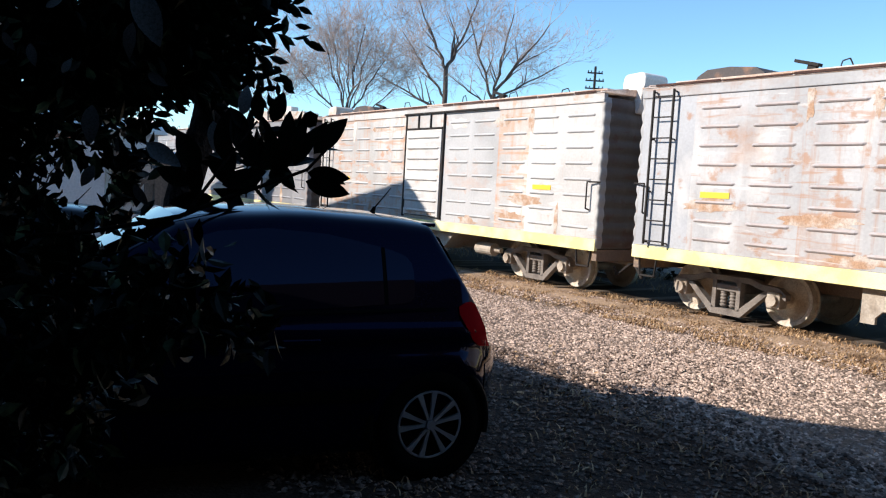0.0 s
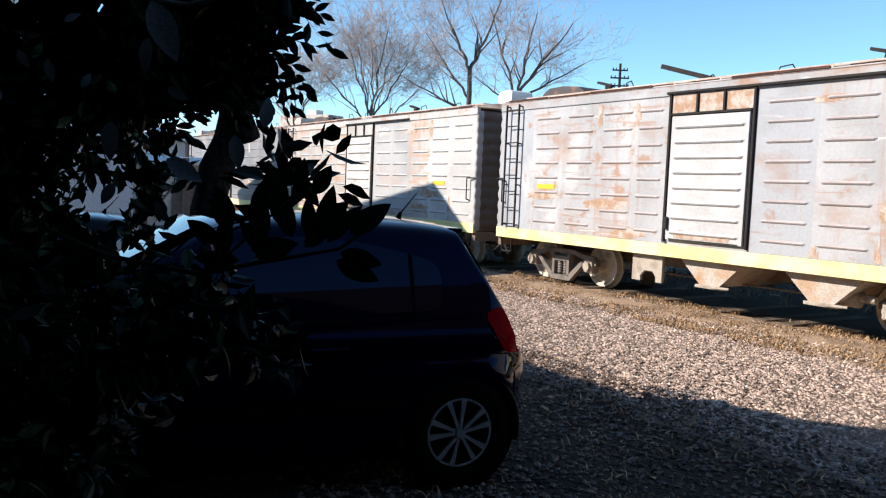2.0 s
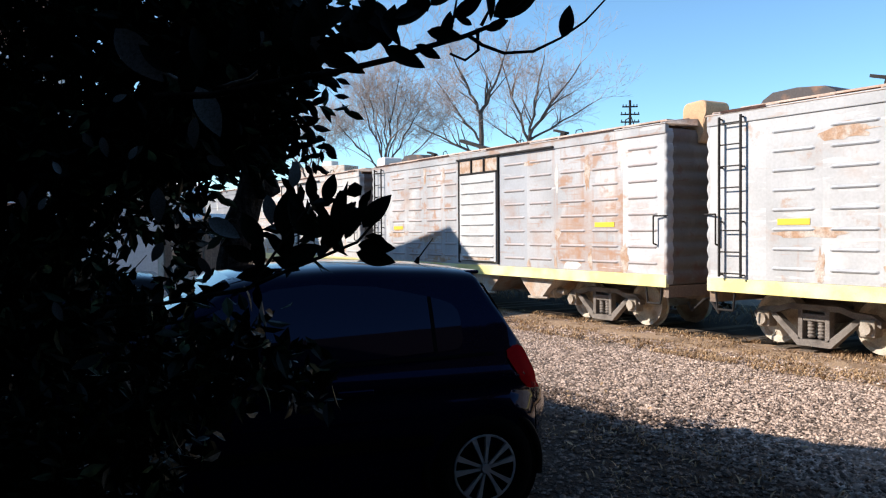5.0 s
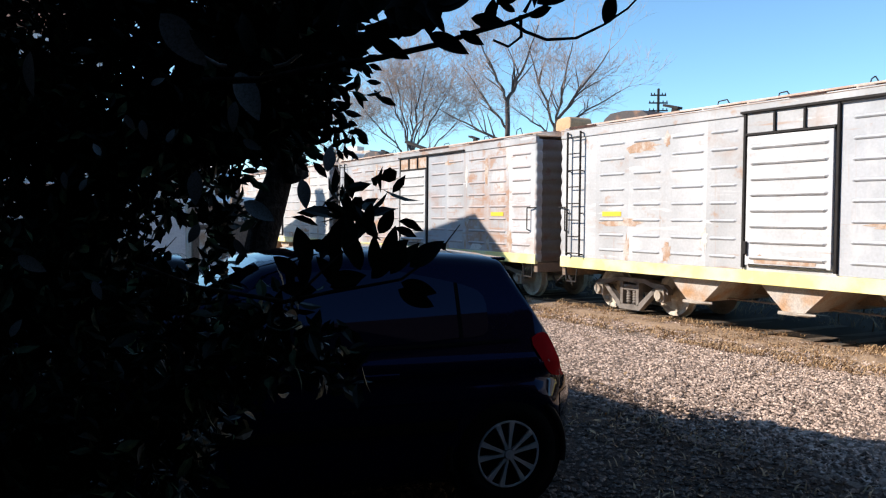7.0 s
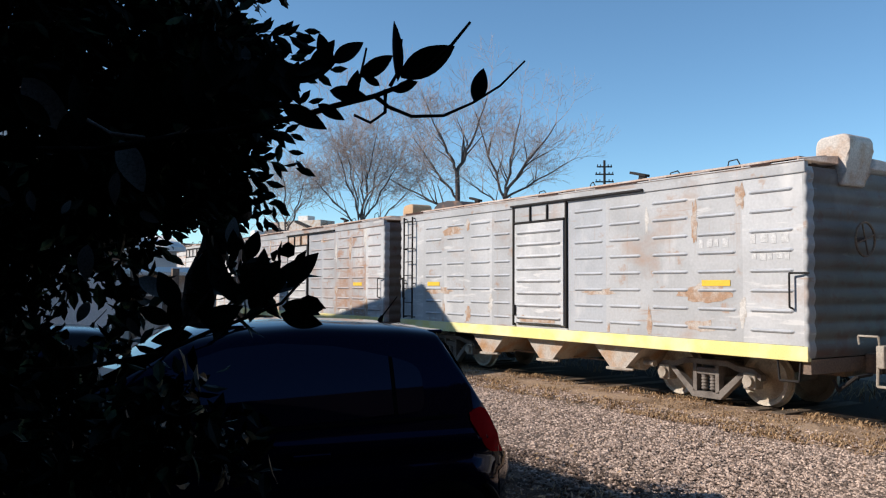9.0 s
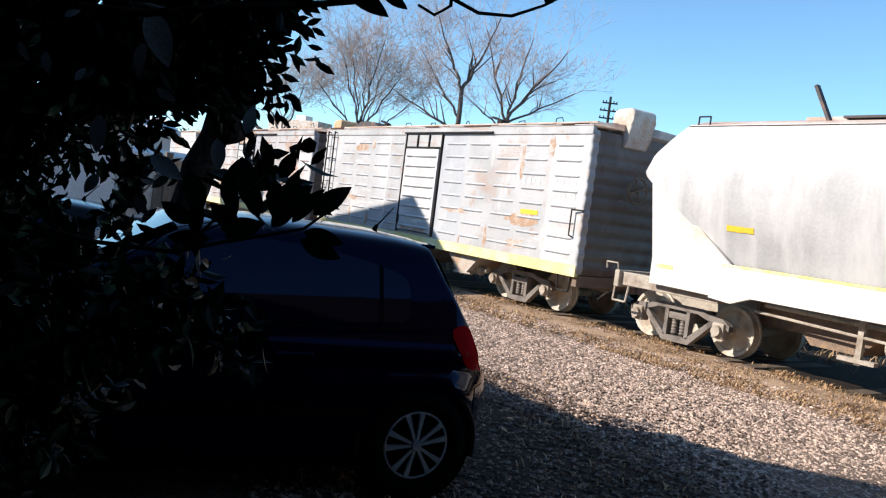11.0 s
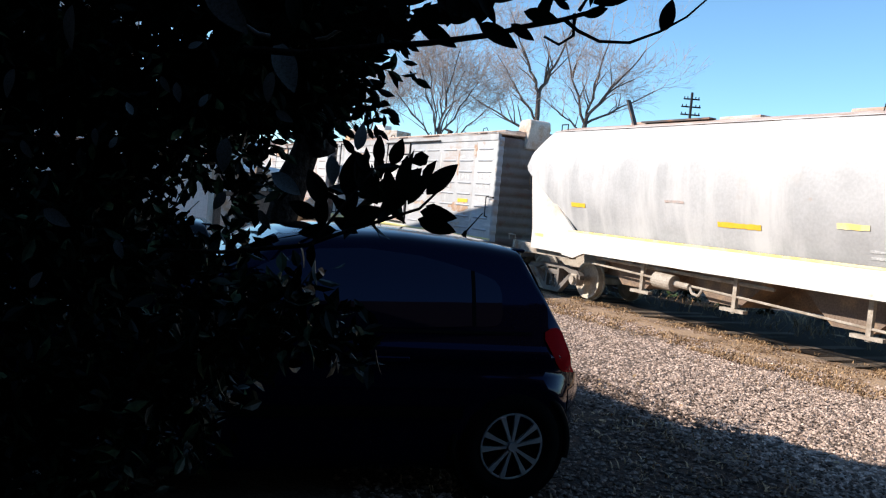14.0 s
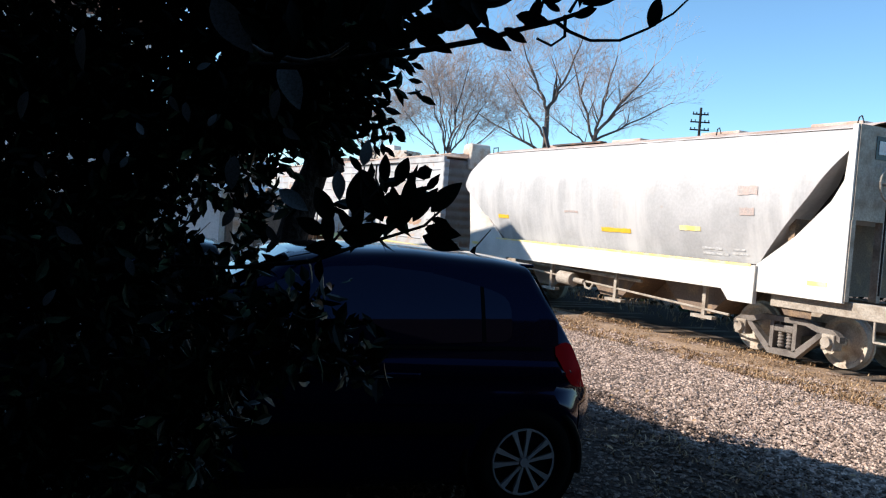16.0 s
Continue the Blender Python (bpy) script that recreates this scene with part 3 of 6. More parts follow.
def make_boxcar(off, paint, label, chutes, hole_bracket=False, wheels=True, transom=None, box_paint=None, lettered=False, door_paint=None, kindno=0):
    plates, order = PLATES[kindno], PLATE_ORDER[kindno]
    car = thing("boxcar", pose(off, TRACK_Y, 0), label, "railway wagon", "wagons of the train")
    bm = bmesh.new()
    box(bm, 0.10, BODY_LEN - 0.10, -SIDE_Y + 0.012, SIDE_Y, 0.80, 3.12)
    part("body", bm, paint, car)
    bm = bmesh.new()  # top rail and arched roof
    box(bm, 0.0, BODY_LEN, -SIDE_Y - 0.02, -SIDE_Y + 0.06, 3.10, 3.265, 0.01)
    box(bm, 0.0, BODY_LEN, SIDE_Y - 0.06, SIDE_Y + 0.02, 3.10, 3.265, 0.01)
    part("top_rail", bm, paint, car)
    bm = bmesh.new()
    outline = [(SIDE_Y + 0.03, 3.245)] + [(SIDE_Y * (1 - k / 5), 3.267 + 0.12 * (1 - (1 - k / 5) ** 2)) for k in range(11)] + [(-SIDE_Y - 0.03, 3.245)]
    prism(bm, outline, -BODY_LEN - 0.03, 0.03)
    bmesh.ops.rotate(bm, verts=bm.verts[:], matrix=Matrix.Rotation(math.pi / 2, 3, "Z"))
    for k in range(13):
        x = 0.1 + k * (BODY_LEN - 0.2) / 12
        for s in (-1, 1):
            rod(bm, (x, s * SIDE_Y, 3.272), (x, s * 0.75, 3.355), 0.02, sides=5)
    part("roof", bm, ROOF, car, "rust-brown seamed roof", True)
    bm = bmesh.new()
    box(bm, 0.3, BODY_LEN - 0.3, -1.02, -0.86, 3.345, 3.37)
    part("running_board", bm, ROOF, car)
    bm = bmesh.new()
    prism(bm, [(0.35, 3.30), (0.46, 3.46), (0.62, 3.545), (1.0, 3.56), (1.42, 3.52), (1.56, 3.44), (1.62, 3.30)], -0.75, 0.45)
    part("roof_hatch", bm, HATCH, car, "dark rusty raised roof hatch")
    rng = random.Random(int(off * 10) + 3)
    for k in range(5):
        x, h, w = 2.9 + k * 1.4 + rng.uniform(-0.35, 0.35), rng.uniform(0.02, 0.12), rng.uniform(0.06, 0.2)
        bm = bmesh.new()
        bent(bm, [(x, -0.9, 3.34), (x + 0.03, -0.9, 3.38 + h), (x + w, -0.88, 3.40 + h * rng.uniform(0.8, 1.3)), (x + w + 0.06, -0.86, 3.35)], 0.009)
        part("roof_hook", bm, BLACK, car)
    x = 0.25  # dark rusty strips standing in for the shadow gap under the roof edge
    while x < BODY_LEN - 0.6:
        w = rng.uniform(0.3, 1.5)
        if rng.random() < 0.7:
            bm = bmesh.new()
            box(bm, x, min(x + w, BODY_LEN - 0.1), -SIDE_Y - 0.036, -SIDE_Y - 0.028, 3.256, 3.256 + rng.uniform(0.018, 0.036))
            part("roof_edge", bm, SHADOW_GAP, car, "dark rusty strip drawn as the shadow gap along the roof edge")
        x += w + 0.03
    for k in range(2):
        bm = bmesh.new()
        box(bm, -0.17, 0.17, -0.05, 0.05, -0.02, 0.02)
        box(bm, 0.02, 0.14, -0.03, 0.03, -0.10, -0.02)
        part("roof_bracket", bm, BLACK, car, "bent black bracket on the roof", at=pose(2.35 + 4.6 * k + rng.uniform(-0.2, 0.2), -0.95, 3.46, 0, 14, 0))
    if hole_bracket:
        bm = bmesh.new()
        box(bm, -0.45, 0.45, -0.06, 0.06, -0.035, 0.035)
        part("loose_plank", bm, BLACK, car, "loose dark plank lying askew on the roof", at=pose(3.9, -0.8, 3.52, 0, 16, 8))
    for x, out in ((0.0, -1), (BODY_LEN, 1)):
        if out > 0:
            end_boxes(car, x, out, box_paint)
        # the corrugated end, and the same corrugation rounding both corners
        arc = [(-CORNER, 0.0, 0.0), (-0.032, 0.001, 0.25), (-0.014, 0.008, 0.7), (-0.004, 0.022, 1.0), (0.0, 0.05, 1.0), (0.0, 0.13, 1.0)]
        for side in (-1, 1):
            bm, rows = bmesh.new(), []
            for k in range(89):
                z = 0.82 + 2.36 * k / 88
                d = 0.025 * (0.5 - 0.5 * math.cos(2 * math.pi * (z - 0.82) / 0.2145)) ** 0.6
                row = []
                for i, (px, py, f) in enumerate(arc):
                    turn = math.pi / 2 * min(max((i - 1) / 4, 0), 1)
                    row.append(bm.verts.new((x + out * (px + d * f * math.sin(turn)), side * (SIDE_Y - py + d * f * math.cos(turn)), z)))
                rows.append(row)
            for p, q in zip(rows, rows[1:]):
                for i in range(len(arc) - 1):
                    bm.faces.new((p[i], p[i + 1], q[i + 1], q[i]))
            part("corner_post", bm, plates["w"], car, "bleached corrugated corner", True)
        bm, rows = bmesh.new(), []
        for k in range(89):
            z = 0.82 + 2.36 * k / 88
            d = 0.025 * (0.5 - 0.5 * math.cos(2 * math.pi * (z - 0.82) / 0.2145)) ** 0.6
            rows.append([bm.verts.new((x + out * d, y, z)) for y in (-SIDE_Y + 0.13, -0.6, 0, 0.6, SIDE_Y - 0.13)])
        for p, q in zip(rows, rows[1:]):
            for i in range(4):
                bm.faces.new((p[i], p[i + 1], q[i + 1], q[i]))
        # the end's shade is painted in: far darker than the side plates
        part("end_wall", bm, END_SHADE_PAINT, car, "corrugated end wall", True)
        bm = bmesh.new()  # drawgear
        box(bm, min(x, x + out * 0.22), max(x, x + out * 0.22), -0.14, 0.14, 0.58, 0.84, 0.02)
        rod(bm, (x, 0, 0.70), (x + out * 0.37, 0, 0.70), 0.06)
        box(bm, min(x + out * 0.26, x + out * 0.38), max(x + out * 0.26, x + out * 0.38), -0.16, 0.16, 0.58, 0.82, 0.03)
        part("coupler", bm, UNDER, car)
        bm = bmesh.new()  # stirrup step below the corner, handrail at the corner
        xi = x - out * 0.12
        bent(bm, [(xi, -SIDE_Y + 0.03, 0.8), (xi - out * 0.03, -SIDE_Y + 0.03, 0.52), (xi - out * 0.30, -SIDE_Y + 0.03, 0.52), (xi - out * 0.33, -SIDE_Y + 0.03, 0.8)], 0.016)
        part("step", bm, BLACK, car)
        bm = bmesh.new()
        xi = x - out * 0.20
        bent(bm, [(xi + out * 0.24, -SIDE_Y - 0.02, 1.86), (xi, -SIDE_Y - 0.07, 1.86), (xi, -SIDE_Y - 0.07, 1.44), (xi, -SIDE_Y, 1.42)], 0.013)
        part("handrail", bm, BLACK, car)
        bm = bmesh.new()
        bent(bm, [(x + out * 0.10, -1.0, 0.55), (x + out * 0.13, -0.95, 0.42), (x + out * 0.33, -0.9, 0.60), (x + out * 0.35, -0.6, 0.62)], 0.022)
        part("brake_hose", bm, BLACK, car)
    bm = bmesh.new()
    rod(bm, (BODY_LEN + 0.04, -0.35, 2.30), (BODY_LEN + 0.16, -0.35, 2.30), 0.03)
    for k in range(18):
        a, c = 2 * math.pi * k / 18, 2 * math.pi * (k + 1) / 18
        rod(bm, (BODY_LEN + 0.16, -0.35 + 0.22 * math.cos(a), 2.30 + 0.22 * math.sin(a)), (BODY_LEN + 0.16, -0.35 + 0.22 * math.cos(c), 2.30 + 0.22 * math.sin(c)), 0.016, sides=5)
    for k in range(4):
        a = math.pi * k / 2 + 0.3
        rod(bm, (BODY_LEN + 0.16, -0.35, 2.30), (BODY_LEN + 0.16, -0.35 + 0.22 * math.cos(a), 2.30 + 0.22 * math.sin(a)), 0.012, sides=5)
    part("brake_wheel", bm, UNDER, car, "rusty hand-brake wheel on the end wall")
    bm = bmesh.new()
    box(bm, 0, BODY_LEN, -SIDE_Y - 0.012, -SIDE_Y + 0.06, 0.775, 0.96, 0.006)
    part("sill", bm, YELLOW, car, "pale yellow painted sill")
    for (x0, x1), code in zip(SPANS, order[1:]):
        plate = plates[code]
        add_ribs(part("side_panel", panel_mesh(x0, x1), plate, car), x0, x1, -SIDE_Y, ROWS_Z, plates["g"], 0.028, 0.026)
    bm = bmesh.new()
    box(bm, CORNER, 0.97, -SIDE_Y, -SIDE_Y + 0.03, 0.965, 3.10)
    part("side_panel", bm, plates[order[0]], car)
    # door with its ribs, posts, top light and rail
    door = bmesh.new()
    box(door, 4.20, 5.52, -SIDE_Y - 0.045, -SIDE_Y - 0.002, 1.03, 2.80, 0.008)
    door_paint = door_paint or paint
    door = part("door", door, door_paint, car, "ribbed sliding door, shut")
    add_ribs(door, 4.25, 5.47, -SIDE_Y - 0.045, [1.14 + 0.215 * k for k in range(8)], door_paint, 0.032, 0.038)
    bm = bmesh.new()
    box(bm, 4.26, 5.46, -SIDE_Y - 0.050, -SIDE_Y - 0.047, 1.035, 1.05)
    box(bm, 4.20, 4.245, -SIDE_Y - 0.09, -SIDE_Y - 0.047, 1.18, 1.36, 0.008)
    part("latch", bm, BLACK, door)
    bm = bmesh.new()
    r = random.Random(int(off * 7) + 1)
    top = [(4.34 + 0.11 * k, 1.14 + r.uniform(-0.02, 0.05)) for k in range(10)]
    prism(bm, [(4.36, 1.062)] + top + [(5.30, 1.062)], -SIDE_Y - 0.0495, -SIDE_Y - 0.044)
    part("rust_stain", bm, RUST_STAIN, door, "brown rusted foot of the door")
    for x0, x1 in ((4.125, 4.165), (5.552, 5.59)):
        bm = bmesh.new()
        box(bm, x0, x1, -SIDE_Y - 0.04, -SIDE_Y + 0.01, 0.99, 3.12, 0.006)
        part("door_post", bm, BLACK, car)
    bm = bmesh.new()
    box(bm, 4.08, 7.30, -SIDE_Y - 0.06, -SIDE_Y + 0.01, 3.12, 3.155, 0.006)
    part("door_rail", bm, BLACK, car, "black door rail under the eave")
    bm = bmesh.new()
    box(bm, 4.175, 5.545, -SIDE_Y - 0.055, -SIDE_Y, 2.815, 2.84)
    for x in (4.62, 5.08):
        box(bm, x, x + 0.03, -SIDE_Y - 0.05, -SIDE_Y, 2.845, 3.10)
    part("transom_bar", bm, BLACK, car)
    bm = bmesh.new()
    box(bm, 4.18, 5.54, -SIDE_Y - 0.02, -SIDE_Y + 0.02, 2.85, 3.10)
    part("transom_panel", bm, transom or paint, car)
    for x in (1.15, 8.36):
        bm = bmesh.new()
        box(bm, x, x + 0.47, -SIDE_Y - 0.008, -SIDE_Y + 0.004, 1.70, 1.78)
        part("reflector", bm, REFLECT, car, "orange-yellow reflective strip")
    ladder = bmesh.new()
    for x in (0.27, 0.63):
        box(ladder, x - 0.012, x + 0.012, -SIDE_Y - 0.095, -SIDE_Y - 0.065, 0.99, 3.20)
        for z in (1.02, 1.75, 2.5, 3.17):
            rod(ladder, (x, -SIDE_Y - 0.08, z), (x, -SIDE_Y + 0.01, z), 0.012, sides=6)
    ladder = part("ladder", ladder, BLACK, car, "black steel side ladder")
    for k in range(8):
        bm = bmesh.new()
        rod(bm, (0.27, -SIDE_Y - 0.08, 1.04 + 0.295 * k), (0.63, -SIDE_Y - 0.08, 1.04 + 0.295 * k), 0.010, sides=6)
        part("rung", bm, BLACK, ladder)
    # ragged rust stains that run down from the seams and along the foot of the plates
    r = random.Random(int(off * 3) + 17)
    stained = []
    for k in range(STAINS[kindno]):
        if r.random() < 0.6:
            cx, w, h = r.choice(SEAMS[1:-1]) + r.uniform(-0.04, 0.06), r.uniform(0.04, 0.11), r.uniform(0.25, 0.8)
        else:
            cx, w, h = r.uniform(1.0, 9.5), r.uniform(0.25, 0.55), r.uniform(0.12, 0.30)
        if 4.0 < cx + w and cx - w < 5.7:
            continue
        cz = r.choice((1.15, 1.3, 1.6, 2.9, 2.95)) - (h / 2 if r.random() < 0.5 else 0)
        if any(abs(cx - a) < 1.1 * (w + b) and abs(cz - c) < 0.55 * (h + d) for a, b, c, d in stained):
            continue
        stained.append((cx, w, cz, h))
        n = 22
        ring = []
        for i in range(n):
            a = 2 * math.pi * i / n
            f = r.uniform(0.55, 1.1)
            ring.append((cx + w * f * math.cos(a), min(max(cz + h * 0.5 * f * math.sin(a), 0.98), 3.08)))
        bm = bmesh.new()
        mid = bm.verts.new((cx, -SIDE_Y - 0.003, min(max(cz, 1.0), 3.06)))
        rim = [bm.verts.new((px, -SIDE_Y - 0.003, pz)) for px, pz in ring]
        for p, q in zip(rim, rim[1:] + rim[:1]):
            bm.faces.new((mid, p, q))
        part("rust_stain", bm, RUST_STAIN if r.random() < 0.7 else BLEACH, car, "ragged stain where the paint has gone")
    # faded markings as plain bars
    marks = [(8.32 + 0.13 * k, 2.22, 0.09, 0.12) for k in range(4)] + [(9.15 + 0.15 * k, 2.24, 0.11, 0.13) for k in range(4)] + [(9.17 + 0.12 * k, 2.03, 0.09, 0.09) for k in range(5)] if lettered else []
    for k, (x, z, w, h) in enumerate(marks):
        bm = bmesh.new()
        box(bm, x, x + w * (0.7 + 0.3 * (k % 2)), -SIDE_Y - 0.004, -SIDE_Y + 0.01, z + 0.01 * (k % 3), z + h)
        part("faded_marking", bm, FADED, car, "faded white painted marking")
    # underframe
    bm = bmesh.new()
    box(bm, 0.2, BODY_LEN - 0.2, -0.25, 0.25, 0.52, 0.80)
    box(bm, 0.0, 0.12, -SIDE_Y + 0.05, SIDE_Y - 0.05, 0.62, 0.80)
    box(bm, BODY_LEN - 0.12, BODY_LEN, -SIDE_Y + 0.05, SIDE_Y - 0.05, 0.62, 0.80)
    rod(bm, (3.2, -0.75, 0.46), (6.9, -0.75, 0.46), 0.014)
    part("underframe", bm, UNDER, car)
    for x in chutes:
        bm = bmesh.new()
        prism(bm, [(x - 0.56, 0.79), (x + 0.56, 0.79), (x + 0.17, 0.43), (x - 0.17, 0.43)], -1.22, 1.22)
        chute = part("chute", bm, CHUTE, car, "pale discharge chute stained with orange rust")
        bm = bmesh.new()
        box(bm, x - 0.22, x + 0.24, -1.26, -1.1, 0.385, 0.43, 0.008)
        rod(bm, (x + 0.1, -1.28, 0.41), (x + 0.36, -1.25, 0.42), 0.016)
        part("chute_gate", bm, DUST, chute)
    bm = bmesh.new()
    rod(bm, (6.45, -0.98, 0.52), (6.95, -0.98, 0.52), 0.12, sides=16)
    rod(bm, (6.95, -0.98, 0.52), (7.15, -0.98, 0.52), 0.05, sides=10)
    part("brake_cylinder", bm, DUST, car)
    if hole_bracket:
        bm = bmesh.new()
        prism(bm, [(3.45, 0.79), (4.05, 0.79), (4.05, 0.36), (3.93, 0.36), (3.93, 0.44), (3.86, 0.52), (3.70, 0.52), (3.62, 0.44), (3.62, 0.36), (3.45, 0.36)], -1.25, -1.2)
        part("jacking_bracket", bm, DUST, car, "dusty bracket plate with an arched hole")
    for x in (1.37, 8.05):
        sets = make_bogie(car, x)
        if wheels:
            ROLLING.extend(sets)
    return car


def hopper_edge(z, left):
    if left:
        return float(np.interp(z, [1.36, 2.5, 2.8, 3.27], [2.80, 1.20, 1.33, 1.66]))
    return float(np.interp(z, [1.36, 2.35, 2.97, 3.27], [9.80, 10.72, 11.20, 11.27]))


def hopper_side(z):
    if z > 2.5:
        return 1.38 - 0.32 * ((z - 2.5) / 0.77) ** 2
    return 1.38 - 0.22 * ((2.5 - z) / 1.14) ** 2


def hopper_dent(x, z):
    return 0.014 * noise.noise(Vector((x * 1.1, z * 1.3, 4.0))) + (0.012 if abs((x - 1.3) % 1.98) < 0.06 else 0.0)


def hopper_paint(name, car, x, z, w, h, material, label=""):
    """A painted mark that follows the curved tank side, with slightly ragged edges."""
    bm = bmesh.new()
    r = random.Random(int(x * 100 + z * 10))
    nx, nz = max(int(w / 0.06), 2), 3
    rows = []
    for k in range(nz + 1):
        row = []
        for i in range(nx + 1):
            px, pz = x + w * i / nx, z + h * k / nz
            if k in (0, nz):
                pz += r.uniform(-0.1, 0.1) * h
            row.append(bm.verts.new((px, -(hopper_side(pz) + hopper_dent(px, pz) + 0.008), pz)))
        rows.append(row)
    for p, q in zip(rows, rows[1:]):
        for i in range(nx):
            bm.faces.new((p[i], p[i + 1], q[i + 1], q[i]))
    return part(name, bm, material, car, label, True)


def make_hopper(off):
    car = thing("hopper_wagon", pose(off, TRACK_Y, 0), "pale grey covered hopper wagon with curved sides and white ends", "railway wagon", "wagons of the train")
    zs = [1.36 + (3.27 - 1.36) * k / 26 for k in range(27)]
    for s, name in ((-1, "tank_side"), (1, "tank_side")):
        bm = bmesh.new()
        rows = []
        for z in zs:
            a, b = hopper_edge(z, True), hopper_edge(z, False)
            row = []
            for k in range(49):
                x = a + (b - a) * k / 48
                dent = hopper_dent(x, z)
                row.append(bm.verts.new((x, s * (hopper_side(z) + dent), z)))
            rows.append(row)
        for p, q in zip(rows, rows[1:]):
            for i in range(48):
                bm.faces.new((p[i], p[i + 1], q[i + 1], q[i]))
        part(name, bm, HOPPER, car, "dull grey curved tank side with chalky streaks", True)
    for left in (True, False):  # slope sheets
        bm = bmesh.new()
        rows = []
        for z in zs:
            x, y = hopper_edge(z, left), hopper_side(z)
            d = 0.03 if left else -0.03
            rows.append([bm.verts.new((x + d, k * (y - 0.03), z)) for k in (-1, -0.5, 0, 0.5, 1)])
        for p, q in zip(rows, rows[1:]):
            for i in range(4):
                bm.faces.new((p[i], p[i + 1], q[i + 1], q[i]))
        part("slope_sheet", bm, HOPPER, car)
    bm = bmesh.new()
    rows = []
    for k in range(11):
        y = -1.10 + 2.2 * k / 10
        rows.append([bm.verts.new((x, y, 3.25 + 0.20 * (1 - (y / 1.1) ** 2))) for x in (1.64, 4, 6, 8, 10, 11.28)])
    for p, q in zip(rows, rows[1:]):
        for i in range(5):
            bm.faces.new((p[i], p[i + 1], q[i + 1], q[i]))
    part("roof", bm, ROOF, car, "dusty pinkish-brown roof", True)
    for x in (3.0, 5.2, 7.6, 9.8):
        bm = bmesh.new()
        box(bm, x, x + 0.85, -0.35, 0.35, 3.38, 3.48, 0.02)
        part("roof_hatch", bm, ROOF, car)
    bm = bmesh.new()
    box(bm, 3.8, 5.4, -0.78, -0.62, 3.38, 3.41)
    part("running_board", bm, HATCH, car, "sagging dark roof board")
    bm = bmesh.new()
    box(bm, -0.3, 0.3, -0.04, 0.04, -0.02, 0.02)
    part("loose_plank", bm, HATCH, car, at=pose(3.5, -0.75, 3.55, 0, 62, 0))
    for x in (8.4, 10.9):
        bm = bmesh.new()
        bent(bm, [(x, -0.8, 3.33), (x + 0.02, -0.8, 3.44), (x + 0.06, -0.8, 3.46), (x + 0.1, -0.8, 3.36)], 0.009)
        part("roof_hook", bm, BLACK, car)
    bm = bmesh.new()
    bent(bm, [(1.75, -1.0, 3.28), (1.75, -1.0, 3.40), (1.95, -1.0, 3.40), (1.95, -1.0, 3.28)], 0.012)
    part("roof_hook", bm, BLACK, car)
    bm = bmesh.new()  # sill
    prism(bm, [(2.6, 0.88), (2.95, 0.85), (3.25, 0.96), (9.3, 0.96), (9.45, 0.80), (9.9, 0.80), (9.9, 1.345), (2.6, 1.345)], -1.34, -1.26)
    part("sill", bm, HOPPER_SILL, car, "cream-white side sill")
    bm = bmesh.new()
    box(bm, 2.75, 9.82, -1.346, -1.335, 1.328, 1.362)
    part("sill_stripe", bm, FADED_YELLOW, car, "thin yellow line along the sill")
    bm = bmesh.new()
    prism(bm, [(1.50, 0.92), (1.50, 1.3), (1.30, 2.42), (1.46, 2.42), (2.86, 1.35), (2.86, 0.90)], -1.30, -1.25)
    part("end_plate", bm, HOPPER_SILL, car, "white triangular end plate")
    bm = bmesh.new()
    prism(bm, [(9.88, 0.98), (11.29, 0.98), (11.29, 3.27), (11.22, 3.27), (11.16, 2.55), (11.0, 2.28), (10.5, 1.80), (9.88, 1.36)], -1.30, -1.25)
    part("end_plate", bm, HOPPER_SILL, car, "white triangular end plate")
    for x in (1.60, 10.75):
        bm = bmesh.new()
        box(bm, x, x + 0.30, -1.304, -1.30, 1.16, 1.22)
        part("reflector", bm, FADED_YELLOW, car)
    for x, z, w in ((2.72, 1.80, 0.42), (6.3, 1.67, 0.80), (8.3, 1.78, 0.46)):
        hopper_paint("reflector", car, x, z, w, 0.075, REFLECT if x < 7 else FADED_YELLOW, "yellow reflective strip")
    for x, z, w in ((8.75, 1.52, 0.40), (8.75, 1.44, 0.52), (9.35, 1.53, 0.25), (9.35, 1.47, 0.30)):
        hopper_paint("faded_marking", car, x, z, w, 0.035, FADED)
    for x, z, w, h in ((9.5, 2.35, 0.36, 0.13), (9.55, 2.05, 0.26, 0.11), (5.2, 1.98, 0.42, 0.04)):
        hopper_paint("rust_patch", car, x, z, w, h, REDDISH, "small faded rust-red patch")
    # added black backing that imitates the dark shaded triangle
    bm = bmesh.new()
    prism(bm, [(9.7, 1.0), (11.18, 1.0), (11.18, 3.2), (10.9, 2.5)], -1.06, -1.02)
    part("shade_panel", bm, BLACK, car, "black plate standing in for the shade behind the sloping end")
    # end frames
    bm = bmesh.new()
    box(bm, 11.26, 11.31, -1.27, 1.27, 2.05, 3.27)
    for y in (-1.24, -0.62, 0.0, 0.62, 1.20):
        box(bm, 11.20, 11.31, y - 0.04, y + 0.04, 1.0, 2.05)
    # greyer than the white side plates, to carry this end's shade
    part("end_frame", bm, DUST, car, "grey end wall with open dark bays, toned down for its shade")
    bm = bmesh.new()
    box(bm, 10.3, 10.4, -1.2, 1.2, 1.0, 2.4)
    part("inner_wall", bm, UNDER, car)
    bm = bmesh.new()
    box(bm, 11.312, 11.318, -0.95, -0.25, 2.85, 3.15)
